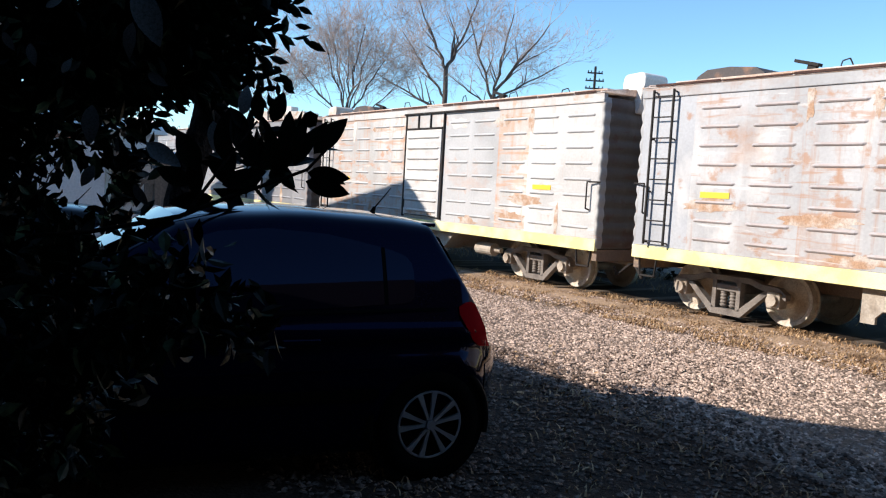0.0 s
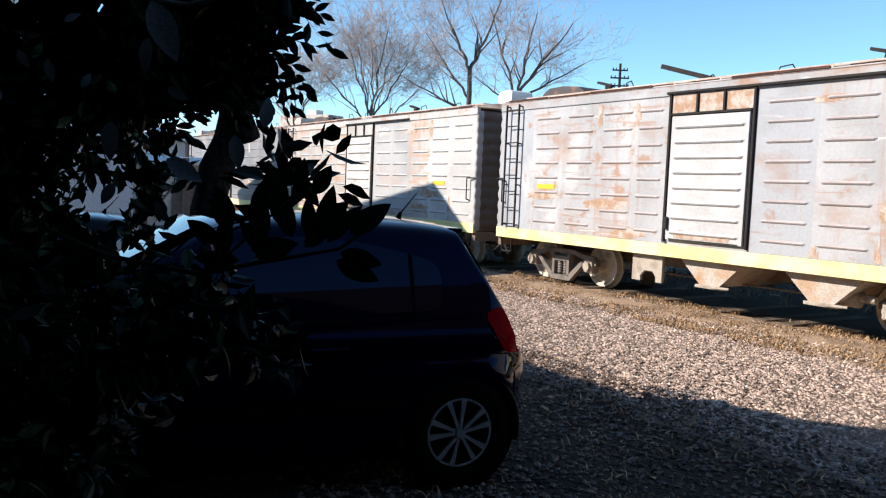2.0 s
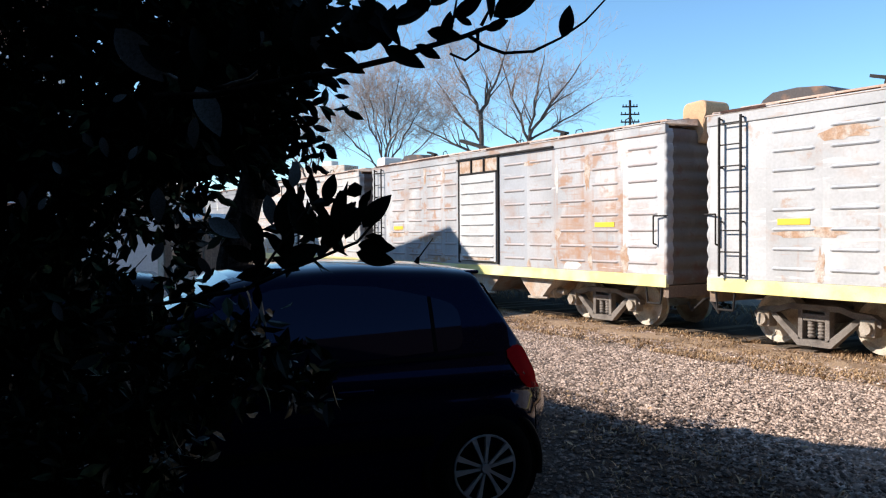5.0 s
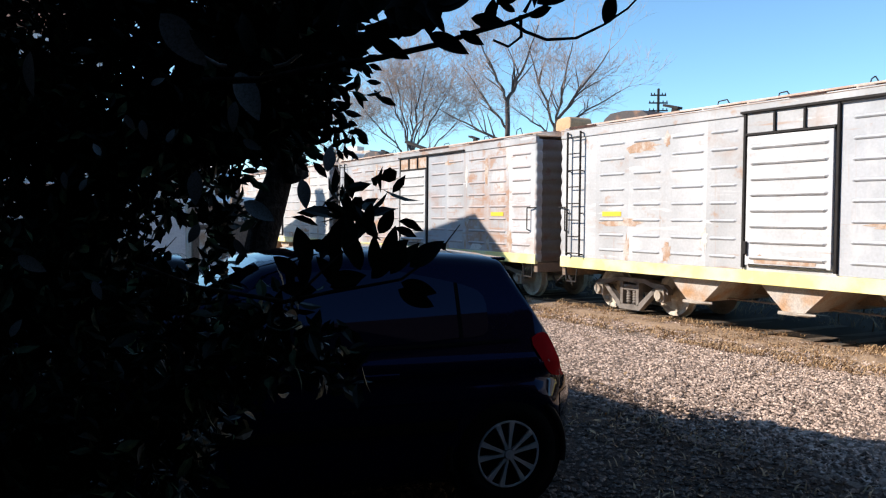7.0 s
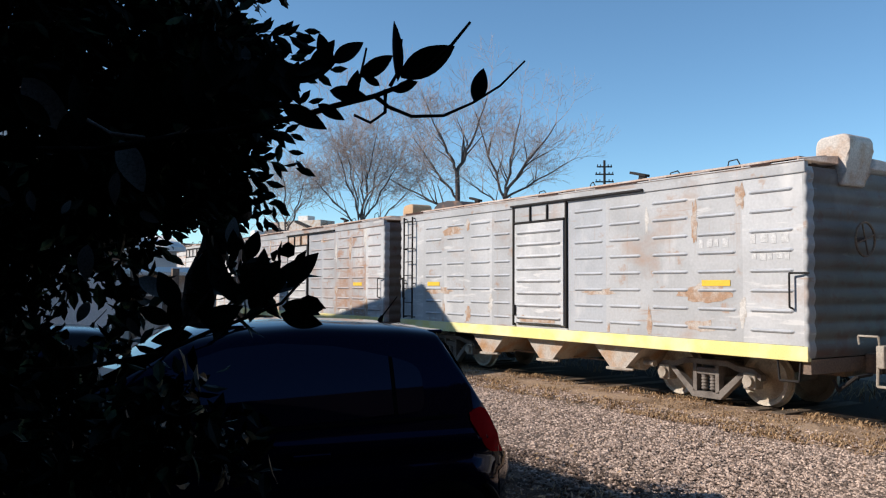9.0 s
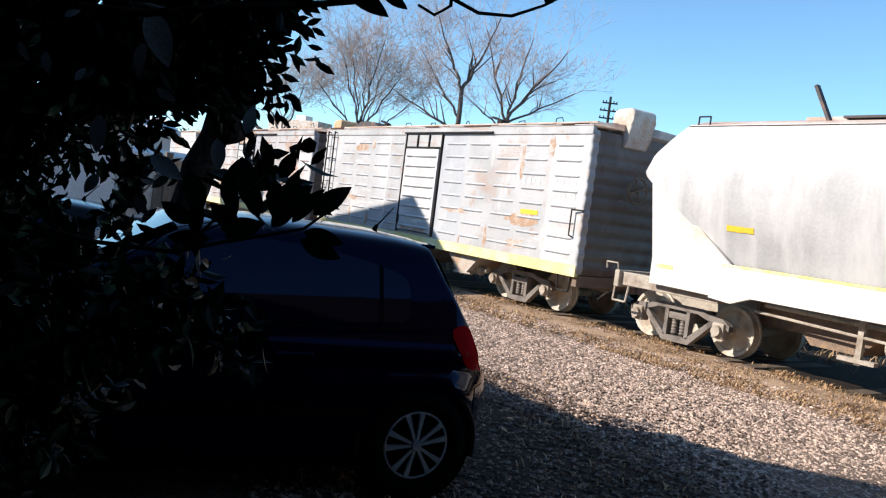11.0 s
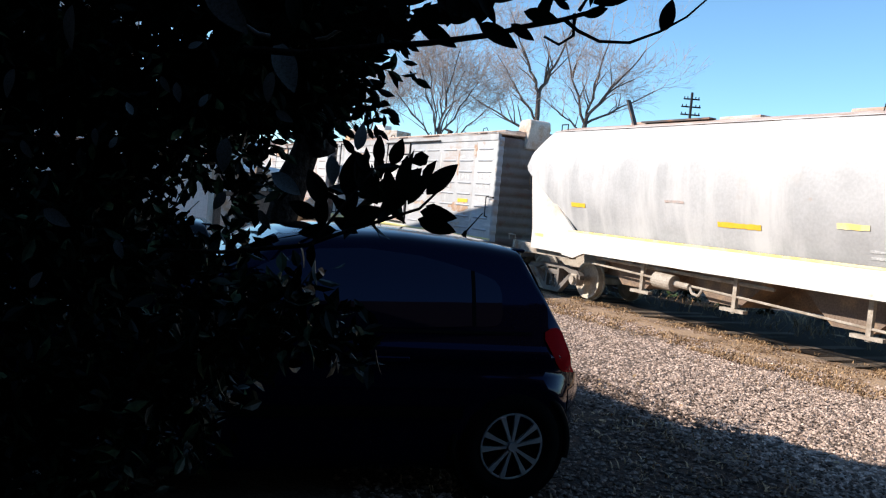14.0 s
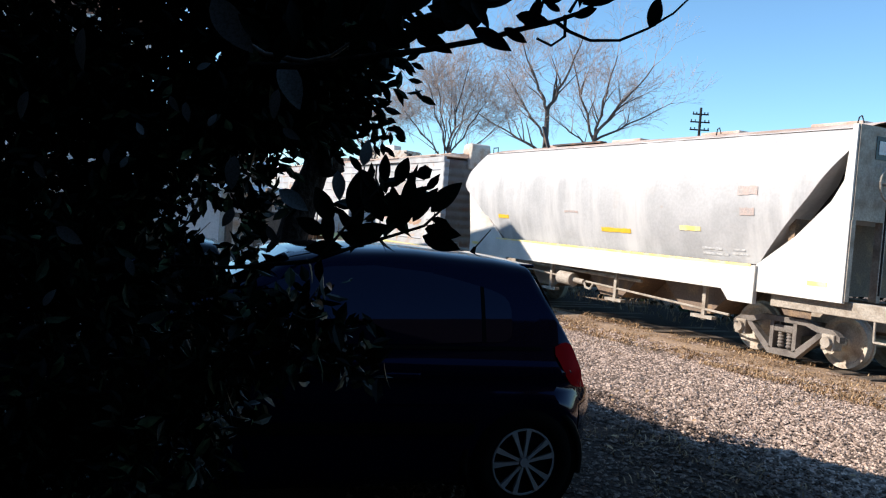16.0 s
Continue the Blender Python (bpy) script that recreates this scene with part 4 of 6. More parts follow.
    plate = part("number_board", bm, CARPAINT_B, car, "dark board with pale marks")
    for k in range(3):
        bm = bmesh.new()
        box(bm, 11.318, 11.324, -0.90 + 0.2 * k, -0.76 + 0.2 * k, 2.92, 3.09)
        part("mark", bm, WHITE_PAINT, plate)
    bm = bmesh.new()
    for k in range(20):
        a, c = 2 * math.pi * k / 20, 2 * math.pi * (k + 1) / 20
        rod(bm, (11.45, -0.75 + 0.25 * math.cos(a), 2.55 + 0.25 * math.sin(a)), (11.45, -0.75 + 0.25 * math.cos(c), 2.55 + 0.25 * math.sin(c)), 0.018, sides=6)
    for k in range(4):
        a = math.pi * k / 2
        rod(bm, (11.45, -0.75, 2.55), (11.45, -0.75 + 0.25 * math.cos(a), 2.55 + 0.25 * math.sin(a)), 0.014, sides=5)
    rod(bm, (11.30, -0.75, 2.55), (11.47, -0.75, 2.55), 0.03)
    part("brake_wheel", bm, DUST, car, "dusty hand-brake wheel")
    bm = bmesh.new()
    rod(bm, (11.40, -0.75, 2.5), (11.40, -0.75, 1.1), 0.014)
    part("brake_chain", bm, BLACK, car)
    for x, d in ((0.75, 1), (11.98, -1)):
        bm = bmesh.new()
        box(bm, min(x, x + d * 0.10), max(x, x + d * 0.10), -1.25, 1.25, 0.76, 1.02, 0.015)
        box(bm, min(x, x + d * 1.9), max(x, x + d * 1.9), -1.18, -1.02, 0.80, 1.0, 0.01)
        box(bm, min(x, x + d * 1.9), max(x, x + d * 1.9), -0.3, 0.3, 0.60, 0.95)
        part("headstock", bm, DUST, car)
        bm = bmesh.new()
        bent(bm, [(x, -1.2, 0.8), (x, -1.22, 0.55), (x + d * 0.26, -1.22, 0.55), (x + d * 0.28, -1.2, 0.8)], 0.017)
        part("step", bm, DUST, car)
        bm = bmesh.new()
        bent(bm, [(x + d * 0.02, -1.2, 1.02), (x + d * 0.02, -1.22, 1.12), (x - d * 0.22, -1.22, 1.12), (x - d * 0.22, -1.2, 1.02)], 0.013)
        part("handrail", bm, DUST, car)
        bm = bmesh.new()
        rod(bm, (x, 0, 0.70), (x - d * 0.42, 0, 0.70), 0.06)
        box(bm, min(x - d * 0.3, x - d * 0.46), max(x - d * 0.3, x - d * 0.46), -0.16, 0.16, 0.58, 0.82, 0.03)
        part("coupler", bm, UNDER, car)
        bm = bmesh.new()
        for k in range(3):
            box(bm, x + d * 1.1 + 0.13 * k - 0.15, x + d * 1.1 + 0.13 * k - 0.08, -1.16, -1.0, 1.0, 1.14, 0.01)
        part("side_bearing", bm, UNDER, car)
    bm = bmesh.new()
    box(bm, 0.8, 11.9, -0.22, 0.22, 0.55, 0.98)
    part("underframe", bm, UNDER, car)
    for x in (4.2, 6.25, 8.4):
        bm = bmesh.new()
        prism(bm, [(x - 0.85, 1.0), (x + 0.85, 1.0), (x + 0.3, 0.5), (x - 0.3, 0.5)], -0.9, 0.9)
        part("chute", bm, UNDER, car, "brown discharge chute under the hopper")
    bm = bmesh.new()
    bent(bm, [(3.2, -1.12, 0.80), (6.9, -1.12, 0.66), (9.3, -1.12, 0.56)], 0.02)
    bent(bm, [(3.3, -1.05, 0.90), (7.3, -1.1, 0.86)], 0.028)
    for x in (4.6, 6.6, 8.75):
        box(bm, x, x + 0.07, -1.14, -1.08, 0.42, 0.95)
        box(bm, x - 0.2, x + 0.25, -1.16, -1.06, 0.44, 0.49)
    part("brake_rod", bm, DUST, car, "dusty brake rods and hangers")
    bm = bmesh.new()
    rod(bm, (5.0, -1.15, 0.72), (5.42, -1.15, 0.70), 0.13, sides=18)
    rod(bm, (5.42, -1.15, 0.70), (5.75, -1.15, 0.69), 0.05, sides=10)
    bent(bm, [(5.75, -1.15, 0.69), (5.85, -1.18, 0.60), (5.98, -1.18, 0.58), (6.02, -1.15, 0.68)], 0.022)
    part("brake_cylinder", bm, DUST, car, "dusty brake cylinder with hanging chain")
    for x in (1.78, 10.12):
        ROLLING.extend(make_bogie(car, x))
    return car


TRAIN_OFF = [(-21.46, 3, "far grey boxcar of the train, partly behind leaves", (3.2, 4.9), False, False, None),
             (-10.73, 0, "pale boxcar with orange rust streaks and a ribbed sliding door", (3.4, 5.4), False, True, None),
             (0.0, 1, "grey boxcar with brown rust patches and a white ribbed door", (4.9, 6.6), True, True, RUST_STAIN),
             (10.73, 2, "light grey boxcar with a white door and rust below", (3.15, 4.87, 6.6), False, True, None)]
BOXES = [CREAM_BOX, RUSTY_BOX, BOX_PAINT, BOX_PAINT]
CARS = [(off, make_boxcar(off, PAINTS[p], label, chutes, hole, wheels, tr, BOXES[p], p == 2, DOOR if p == 1 else PLATES[p]["p"], p)) for off, p, label, chutes, hole, wheels, tr in TRAIN_OFF]
CARS.append((-32.19, copy_thing(CARS[0][1], pose(-32.19, TRACK_Y, 0))))
CARS.append((20.70, make_hopper(20.70)))


# ---- parked cars ----
def car_top(x):
    return float(np.interp(x, [-0.49, -0.48, -0.455, -0.415, -0.365, -0.30, -0.245, -0.20, -0.125, -0.05, -0.018, 0.0, 0.2, 0.7, 1.05, 1.35, 1.75, 2.15, 2.6, 3.0, 3.12, 3.2], [0.56, 0.66, 0.70, 0.72, 0.78, 0.90, 1.00, 1.08, 1.225, 1.365, 1.418, 1.425, 1.445, 1.465, 1.455, 1.405, 1.205, 1.01, 0.93, 0.83, 0.70, 0.50]))


WHEELS = (0.03, 2.465)
HUB_Z = 0.34


def car_half(x, z):
    """Half width of the body at x and height z: tapered tail, rounded bumper, shoulder line and flared arches."""
    plan = 0.825
    if x < -0.1:
        plan -= 0.30 * ((-0.1 - x) / 0.39) ** 2.2
    if x > 2.3:
        plan -= 0.22 * ((x - 2.3) / 0.9) ** 2
    belt = 0.95
    if z <= belt:
        half = plan * float(np.interp(z, [0.18, 0.26, 0.42, 0.62, 0.70, 0.86, belt], [0.90, 0.955, 0.985, 1.0, 0.995, 0.975, 0.945]))
        half += 0.020 * math.exp(-((z - 0.835) / 0.035) ** 2) * float(np.interp(x, [-0.4, -0.2, 0.5, 1.4], [0.2, 1, 1, 0.5]))
        half -= 0.016 * math.exp(-((z - 0.755) / 0.035) ** 2) * float(np.interp(x, [-0.35, 0.4, 1.4], [1, 1, 0.4]))
        for wx in WHEELS:
            r = math.hypot(x - wx, z - HUB_Z)
            half += 0.022 * math.exp(-((r - 0.37) / 0.05) ** 2)
        if x < -0.2:
            half += 0.03 * float(np.interp(x, [-0.45, -0.2], [1, 0])) * math.exp(-((z - 0.60) / 0.09) ** 2)
        return half
    f = min((z - belt) / (1.47 - belt), 1.0)
    return plan * (0.945 - 0.20 * f - 0.06 * f**3)


def make_car(m, paint, label):
    car = thing("hatchback_car", m, label, "car", "parked cars")
    xs = [-0.49, -0.485, -0.48, -0.468, -0.455, -0.435, -0.415, -0.39, -0.365, -0.33, -0.30, -0.27, -0.245, -0.225, -0.20, -0.16, -0.125, -0.09, -0.05, -0.035, -0.018, 0.0, 0.05, 0.12, 0.2, 0.28, 0.36, 0.42, 0.5, 0.65, 0.8, 1.1, 1.35, 1.55, 1.75, 1.95, 2.1, 2.25, 2.35, 2.45, 2.6, 2.7, 2.85, 2.95, 3.08, 3.16, 3.2]
    rows, bm = [], bmesh.new()
    for x in xs:
        top, lo = car_top(x), 0.20 if -0.3 < x < 2.9 else 0.26
        zs = [lo + (min(top, 0.95) - lo) * k / 20 for k in range(21)]
        if top > 0.99:
            zs += [0.95 + (top - 0.95) * f for f in (0.25, 0.5, 0.70, 0.84)]
        else:
            zs += [zs[-1] + 0.001 * k for k in range(1, 5)]
        pts = [(car_half(x, z), z) for z in zs]
        w = pts[-1][0]
        pts += [(w * 0.965, top - 0.045), (w * 0.90, top - 0.024), (w * 0.76, top - 0.008), (w * 0.4, top + 0.006), (0.0, top + 0.011)]
        ring = [(y, z) for y, z in pts] + [(-y, z) for y, z in pts[-2::-1]]
        rows.append([bm.verts.new((x, y, z)) for y, z in ring])
    for p, q in zip(rows, rows[1:]):
        for i in range(len(p) - 1):
            bm.faces.new((p[i], p[i + 1], q[i + 1], q[i]))
        bm.faces.new((p[-1], p[0], q[0], q[-1]))
    bm.faces.new(rows[0][::-1]), bm.faces.new(rows[-1])
    part("body", bm, paint, car, "", True)

    def skin(name, outline, material, label="", lift=0.004, side=1, parent=car):
        """A panel that follows the car's side, inside an outline in x and z given as columns (x, low, high)."""
        b = bmesh.new()
        cols = []
        for x, z0, z1 in outline:
            cols.append([b.verts.new((x, side * (car_half(x, z0 + (z1 - z0) * k / 5) + lift), z0 + (z1 - z0) * k / 5)) for k in range(6)])
        for p, q in zip(cols, cols[1:]):
            for i in range(5):
                b.faces.new((p[i], p[i + 1], q[i + 1], q[i]))
        return part(name, b, material, parent, label, True)

    for s in (1, -1):
        skin("door_window", [(0.305, 0.99, 1.285), (0.44, 0.982, 1.315), (0.6, 0.972, 1.345), (0.9, 0.962, 1.365), (1.15, 0.958, 1.345), (1.4, 0.956, 1.27), (1.65, 0.956, 1.14), (1.86, 0.956, 1.02)], CARGLASS, "dark tinted side window", 0.006, s)
        skin("quarter_window", [(0.125, 1.06, 1.16), (0.135, 1.02, 1.205), (0.16, 1.0, 1.235), (0.20, 0.993, 1.255), (0.24, 0.99, 1.268), (0.282, 0.988, 1.28)], CARGLASS, "dark tinted quarter window", 0.006, s)
        skin("window_pillar", [(0.284, 0.99, 1.282), (0.303, 0.99, 1.284)], PLASTIC, "", 0.007, s)
        skin("belt_moulding", [(-0.05, 0.955, 0.972), (1.0, 0.94, 0.957), (1.95, 0.94, 0.957)], PLASTIC, "", 0.008, s)
        skin("side_moulding", [(0.34, 0.50, 0.56), (1.0, 0.50, 0.56), (2.0, 0.50, 0.56)], PLASTIC, "", 0.01, s)
        skin("tail_lamp", [(-0.395, 0.725, 0.735), (-0.365, 0.735, 0.775), (-0.33, 0.74, 0.835), (-0.30, 0.745, 0.89), (-0.27, 0.755, 0.945), (-0.245, 0.77, 0.985), (-0.21, 0.80, 1.0), (-0.17, 0.86, 0.995), (-0.13, 0.935, 0.975)], TAIL, "red tail lamp at the corner", 0.008, s)
        skin("fuel_flap" if s < 0 else "body_crease", [(-0.34, 0.665, 0.675), (0.3, 0.665, 0.675), (2.0, 0.655, 0.665)], paint, "", 0.008, s)
        skin("bumper", [(-0.488, 0.30, 0.56), (-0.46, 0.27, 0.64), (-0.42, 0.25, 0.655), (-0.38, 0.26, 0.65), (-0.33, 0.3, 0.64)], paint, "", 0.005, s)
        handle = bmesh.new()
        y = s * (car_half(0.75, 0.80) + 0.02)
        box(handle, 0.66, 0.86, min(y, y - s * 0.03), max(y, y - s * 0.03), 0.79, 0.825, 0.008)
        part("door_handle", handle, paint, car)
        mirror = bmesh.new()
        ym = s * 0.88
        box(mirror, 1.62, 1.74, min(ym - s * 0.09, ym + s * 0.10), max(ym - s * 0.09, ym + s * 0.10), 0.98, 1.10, 0.03)
        part("wing_mirror", mirror, paint, car, "", True)
    bm = bmesh.new()
    rows = []
    for x in (1.36, 1.55, 1.75, 1.95, 2.12):
        w = car_half(x, car_top(x) - 0.02) * 0.93
        rows.append([bm.verts.new((x + 0.004, w * k, car_top(x) + 0.026 - 0.012 * k * k)) for k in (-1, -0.5, 0, 0.5, 1)])
    for p, q in zip(rows, rows[1:]):
        for i in range(4):
            bm.faces.new((p[i], p[i + 1], q[i + 1], q[i]))
    part("windscreen", bm, CARGLASS, car, "", True)
    bm = bmesh.new()
    rows = []
    for x in (-0.07, -0.12, -0.17, -0.22):
        w = car_half(x, car_top(x) - 0.02) * 0.88
        rows.append([bm.verts.new((x - 0.006, w * k, car_top(x) + 0.026 - 0.012 * k * k)) for k in (-1, -0.5, 0, 0.5, 1)])
    for p, q in zip(rows, rows[1:]):
        for i in range(4):
            bm.faces.new((p[i], p[i + 1], q[i + 1], q[i]))
    part("rear_window", bm, CARGLASS, car, "", True)
    bm = bmesh.new()
    box(bm, -0.075, 0.01, -0.53, 0.53, 1.395, 1.417, 0.009)
    part("spoiler", bm, paint, car)
    bm = bmesh.new()
    rod(bm, (0.13, 0, 1.43), (0.11, 0, 1.48), 0.022, 0.010, 10)
    rod(bm, (0.11, 0, 1.475), (0.01, 0, 1.60), 0.005, 0.003, 6)
    part("antenna", bm, PLASTIC, car, "short black roof antenna leaning back")
    for x in WHEELS:
        for s in (1, -1):
            bm = bmesh.new()  # dark arch
            ring_tube(bm, (x, s * 0.80, HUB_Z), 0.345, 0.03, -0.2, math.pi + 0.2, 24)
            arch = part("wheel_arch", bm, PLASTIC, car, "", True)
            bm = bmesh.new()
            rod(bm, (x, s * 0.70, HUB_Z), (x, s * 0.815, HUB_Z), 0.335, sides=32)
            part("arch_liner", bm, PLASTIC, arch)
            bm = bmesh.new()
            prof = [(0.184, -0.07), (0.191, 0.03), (0.24, 0.045), (0.292, 0.03), (0.305, 0.0), (0.305, -0.1), (0.184, -0.1)]
            rings = []
            for k in range(32):
                a = 2 * math.pi * k / 32
                rings.append([bm.verts.new((r * math.cos(a), s * y, r * math.sin(a))) for r, y in prof])
            for p, q in zip(rings, rings[1:] + rings[:1]):
                for i in range(len(p)):
                    bm.faces.new((p[i], p[(i + 1) % len(p)], q[(i + 1) % len(p)], q[i]))
            wheel = part("wheel", bm, RUBBER, car, "black tyre", True, at=pose(x, s * 0.80, HUB_Z))
            bm = bmesh.new()
            ring_tube(bm, (0, s * 0.03, 0), 0.181, 0.007)
            part("rim", bm, ALLOY, wheel, "silver alloy rim")
            for k in range(10):
                a = 2 * math.pi * k / 10 + (0.07 if k % 2 else -0.07) + 0.15
                bm = bmesh.new()
                prism(bm, [(0.03, -0.008), (0.10, -0.009), (0.180, -0.016), (0.180, 0.016), (0.10, 0.009), (0.03, 0.008)], 0.022, 0.040)
                bmesh.ops.rotate(bm, verts=bm.verts[:], matrix=Matrix.Rotation(a, 3, "Y"))
                if s < 0:
                    bmesh.ops.scale(bm, verts=bm.verts[:], vec=(1, -1, 1))
                part("spoke", bm, ALLOY, wheel)
            bm = bmesh.new()
            rod(bm, (0, s * 0.01, 0), (0, s * 0.05, 0), 0.030, 0.026, 16)
            part("hub_cap", bm, ALLOY, wheel)
            bm = bmesh.new()
            rod(bm, (0, -s * 0.06, 0), (0, s * 0.008, 0), 0.182, sides=24)
            part("brake_drum", bm, RUBBER, wheel)
    return car


make_car(pose(-4.56, 2.68, 0, 0, 0, -99.5), CARPAINT, "dark blue three-door hatchback parked on the gravel in shade")
make_car(pose(-7.5, 1.5, 0, 0, 0, -98) @ Matrix.Diagonal((1, 1, 0.91, 1)), CARPAINT_B, "black hatchback parked beside the blue one")


# ---- houses ----
def house(name, profile, y0, y1, label, plaster):
    """A house whose roof profile in x and z runs along y; profile from one eave over the top to the other."""
    h = thing(name, pose(0, 0, 0), label, "house")
    walls = [(profile[0][0], -0.05)] + [(x, z - 0.16) for x, z in profile] + [(profile[-1][0], -0.05)]
    bm = bmesh.new()
    prism(bm, walls, y0 + 0.15, y1 - 0.05)
    part("wall", bm, plaster, h)
    bm = bmesh.new()
    prism(bm, list(profile) + [(x, z - 0.15) for x, z in reversed(profile)], y0, y1)
    part("roof", bm, TILE, h, "clay-red roof")
    return h


k_y, k_x = math.tan(SUN_EL) / math.cos(SUN_SIDE), math.tan(SUN_SIDE)


def caster(x, y, z, at_y):
    """The point in the plane y = at_y whose shadow falls on (x, y, z)."""
    return x - k_x * (y - at_y), z + k_y * (y - at_y)


apex = caster(-15.05, 9.25, 1.76, 2.0)
low = caster(-19.6, 9.25, 0.92, 2.0)
mid = caster(-23.6, 9.25, 0.9, 2.0)
neighbour = house("neighbour_house", [mid, low, apex, (apex[0] + 2.7, apex[1] - 1.9)], -7.0, 2.0, "white neighbouring house with a low gabled roof", LIME)
for x, z in ((-24.3, 2.4), (-22.9, 1.75)):
    cx, cz = caster(x, 9.25, z, 1.0)
    bm = bmesh.new()
    box(bm, cx - 0.28, cx + 0.28, 0.6, 1.2, low[1] - 1.2, cz, 0.02)
    box(bm, cx - 0.36, cx + 0.36, 0.52, 1.28, cz - 0.18, cz - 0.06, 0.02)
    part("chimney", bm, LIME, neighbour)
corner, bend, rise = caster(-6.35, 4.95, 0, -1.6), caster(-4.75, 5.0, 0, -1.6), caster(-3.6, 5.9, 0, -1.6)
ridge = (rise[0] + 3.4, rise[1] + 3.4 * (rise[1] - bend[1]) / (rise[0] - bend[0]))
house("near_house", [corner, bend, rise, ridge, (ridge[0] + 6.5, ridge[1] - 3.0)], -9.0, -1.6, "dark brick house behind the parking place", BRICK)

# added wall out of view; keeps skylight and bright reflections off the car
side_wall = thing("side_wall", pose(0, 0, 0), "unseen dark brick wall added to block skylight and bright reflections", "wall")
bm = bmesh.new()
box(bm, 1.7, 1.95, -1.6, 7.0, 0, 4.3, 0.01)
part("wall_panel", bm, BRICK, side_wall)

# boundary wall, posts and gate beyond the cars
bm = bmesh.new()
box(bm, -13.9, -13.7, -3.0, 2.88, 0, 2.05, 0.01)
yard = thing("yard_wall", pose(0, 0, 0), "whitewashed yard wall beyond the parked cars", "wall")
part("wall_panel", bm, LIME, yard)
bm = bmesh.new()
box(bm, -13.92, -13.68, -3.0, 2.9, 2.05, 2.11, 0.01)
part("coping", bm, TILE, yard)
for y in (2.98, 3.62):
    bm = bmesh.new()
    box(bm, -13.75, -13.63, y, y + 0.11, 0, 1.95, 0.01)
    part("post", bm, WOOD, yard, "weathered wooden post")
bm = bmesh.new()
box(bm, -13.72, -13.64, 2.98, 3.75, 1.42, 1.50, 0.008)
part("gate_rail", bm, WOOD, yard)
bm = bmesh.new()
rod(bm, (-13.66, 3.15, 1.05), (-13.66, 3.6, 1.62), 0.02)
part("brace", bm, WOOD, yard, "thin slanting stick")
shed = thing("yard_shed", pose(-16.4, 4.0, 0), "low beige shed with a rusty lean-to roof", "shed")
bm = bmesh.new()
box(bm, -1.0, 1.0, -0.55, 0.9, 0, 1.9, 0.01)
part("wall", bm, BOX_PAINT, shed)
bm = bmesh.new()
prism(bm, [(-1.15, 1.98), (1.2, 1.86), (1.2, 1.92), (-1.15, 2.06)], -0.65, 1.0)
part("roof", bm, CREAM_BOX, shed, "pale sheet roof")
bm = bmesh.new()
box(bm, 1.0, 1.03, -0.1, 0.5, 0.0, 1.55, 0.006)
part("door", bm, WOOD, shed)
cottage = thing("far_cottage", pose(-27.0, 5.6, 0), "small white cottage with a pale low roof beside the line", "house")
bm = bmesh.new()
box(bm, -1.8, 1.5, -2.4, 1.2, 0, 2.75, 0.01)
part("wall", bm, LIME, cottage)
bm = bmesh.new()
prism(bm, [(-2.1, 2.72), (1.8, 2.72), (1.75, 2.85), (-0.15, 3.3), (-2.05, 2.85)], -2.6, 1.4)
part("roof", bm, CREAM_BOX, cottage, "pale low-pitched roof")
bm = bmesh.new()
box(bm, 0.4, 0.75, 0.1, 0.45, 3.0, 3.75, 0.02)
part("chimney", bm, LIME, cottage)
far_house = thing("far_building", pose(-71.5, 30.5, 0, 0, 0, 25), "pale beige flat-roofed building far behind the bare trees", "building")
bm = bmesh.new()
box(bm, -3.0, 3.0, -1.0, 1.0, 0, 7.8, 0.03)
part("wall", bm, BOX_PAINT, far_house)
bm = bmesh.new()
box(bm, -0.2, 1.0, -0.5, 0.5, 7.8, 8.3, 0.03)
part("water_tank", bm, CREAM_BOX, far_house)
for k in (-0.5, 0.45):
    bm = bmesh.new()
    box(bm, 3.0, 3.04, k - 0.25, k + 0.25, 6.2, 7.3, 0.02)
    part("window", bm, CARGLASS, far_house)


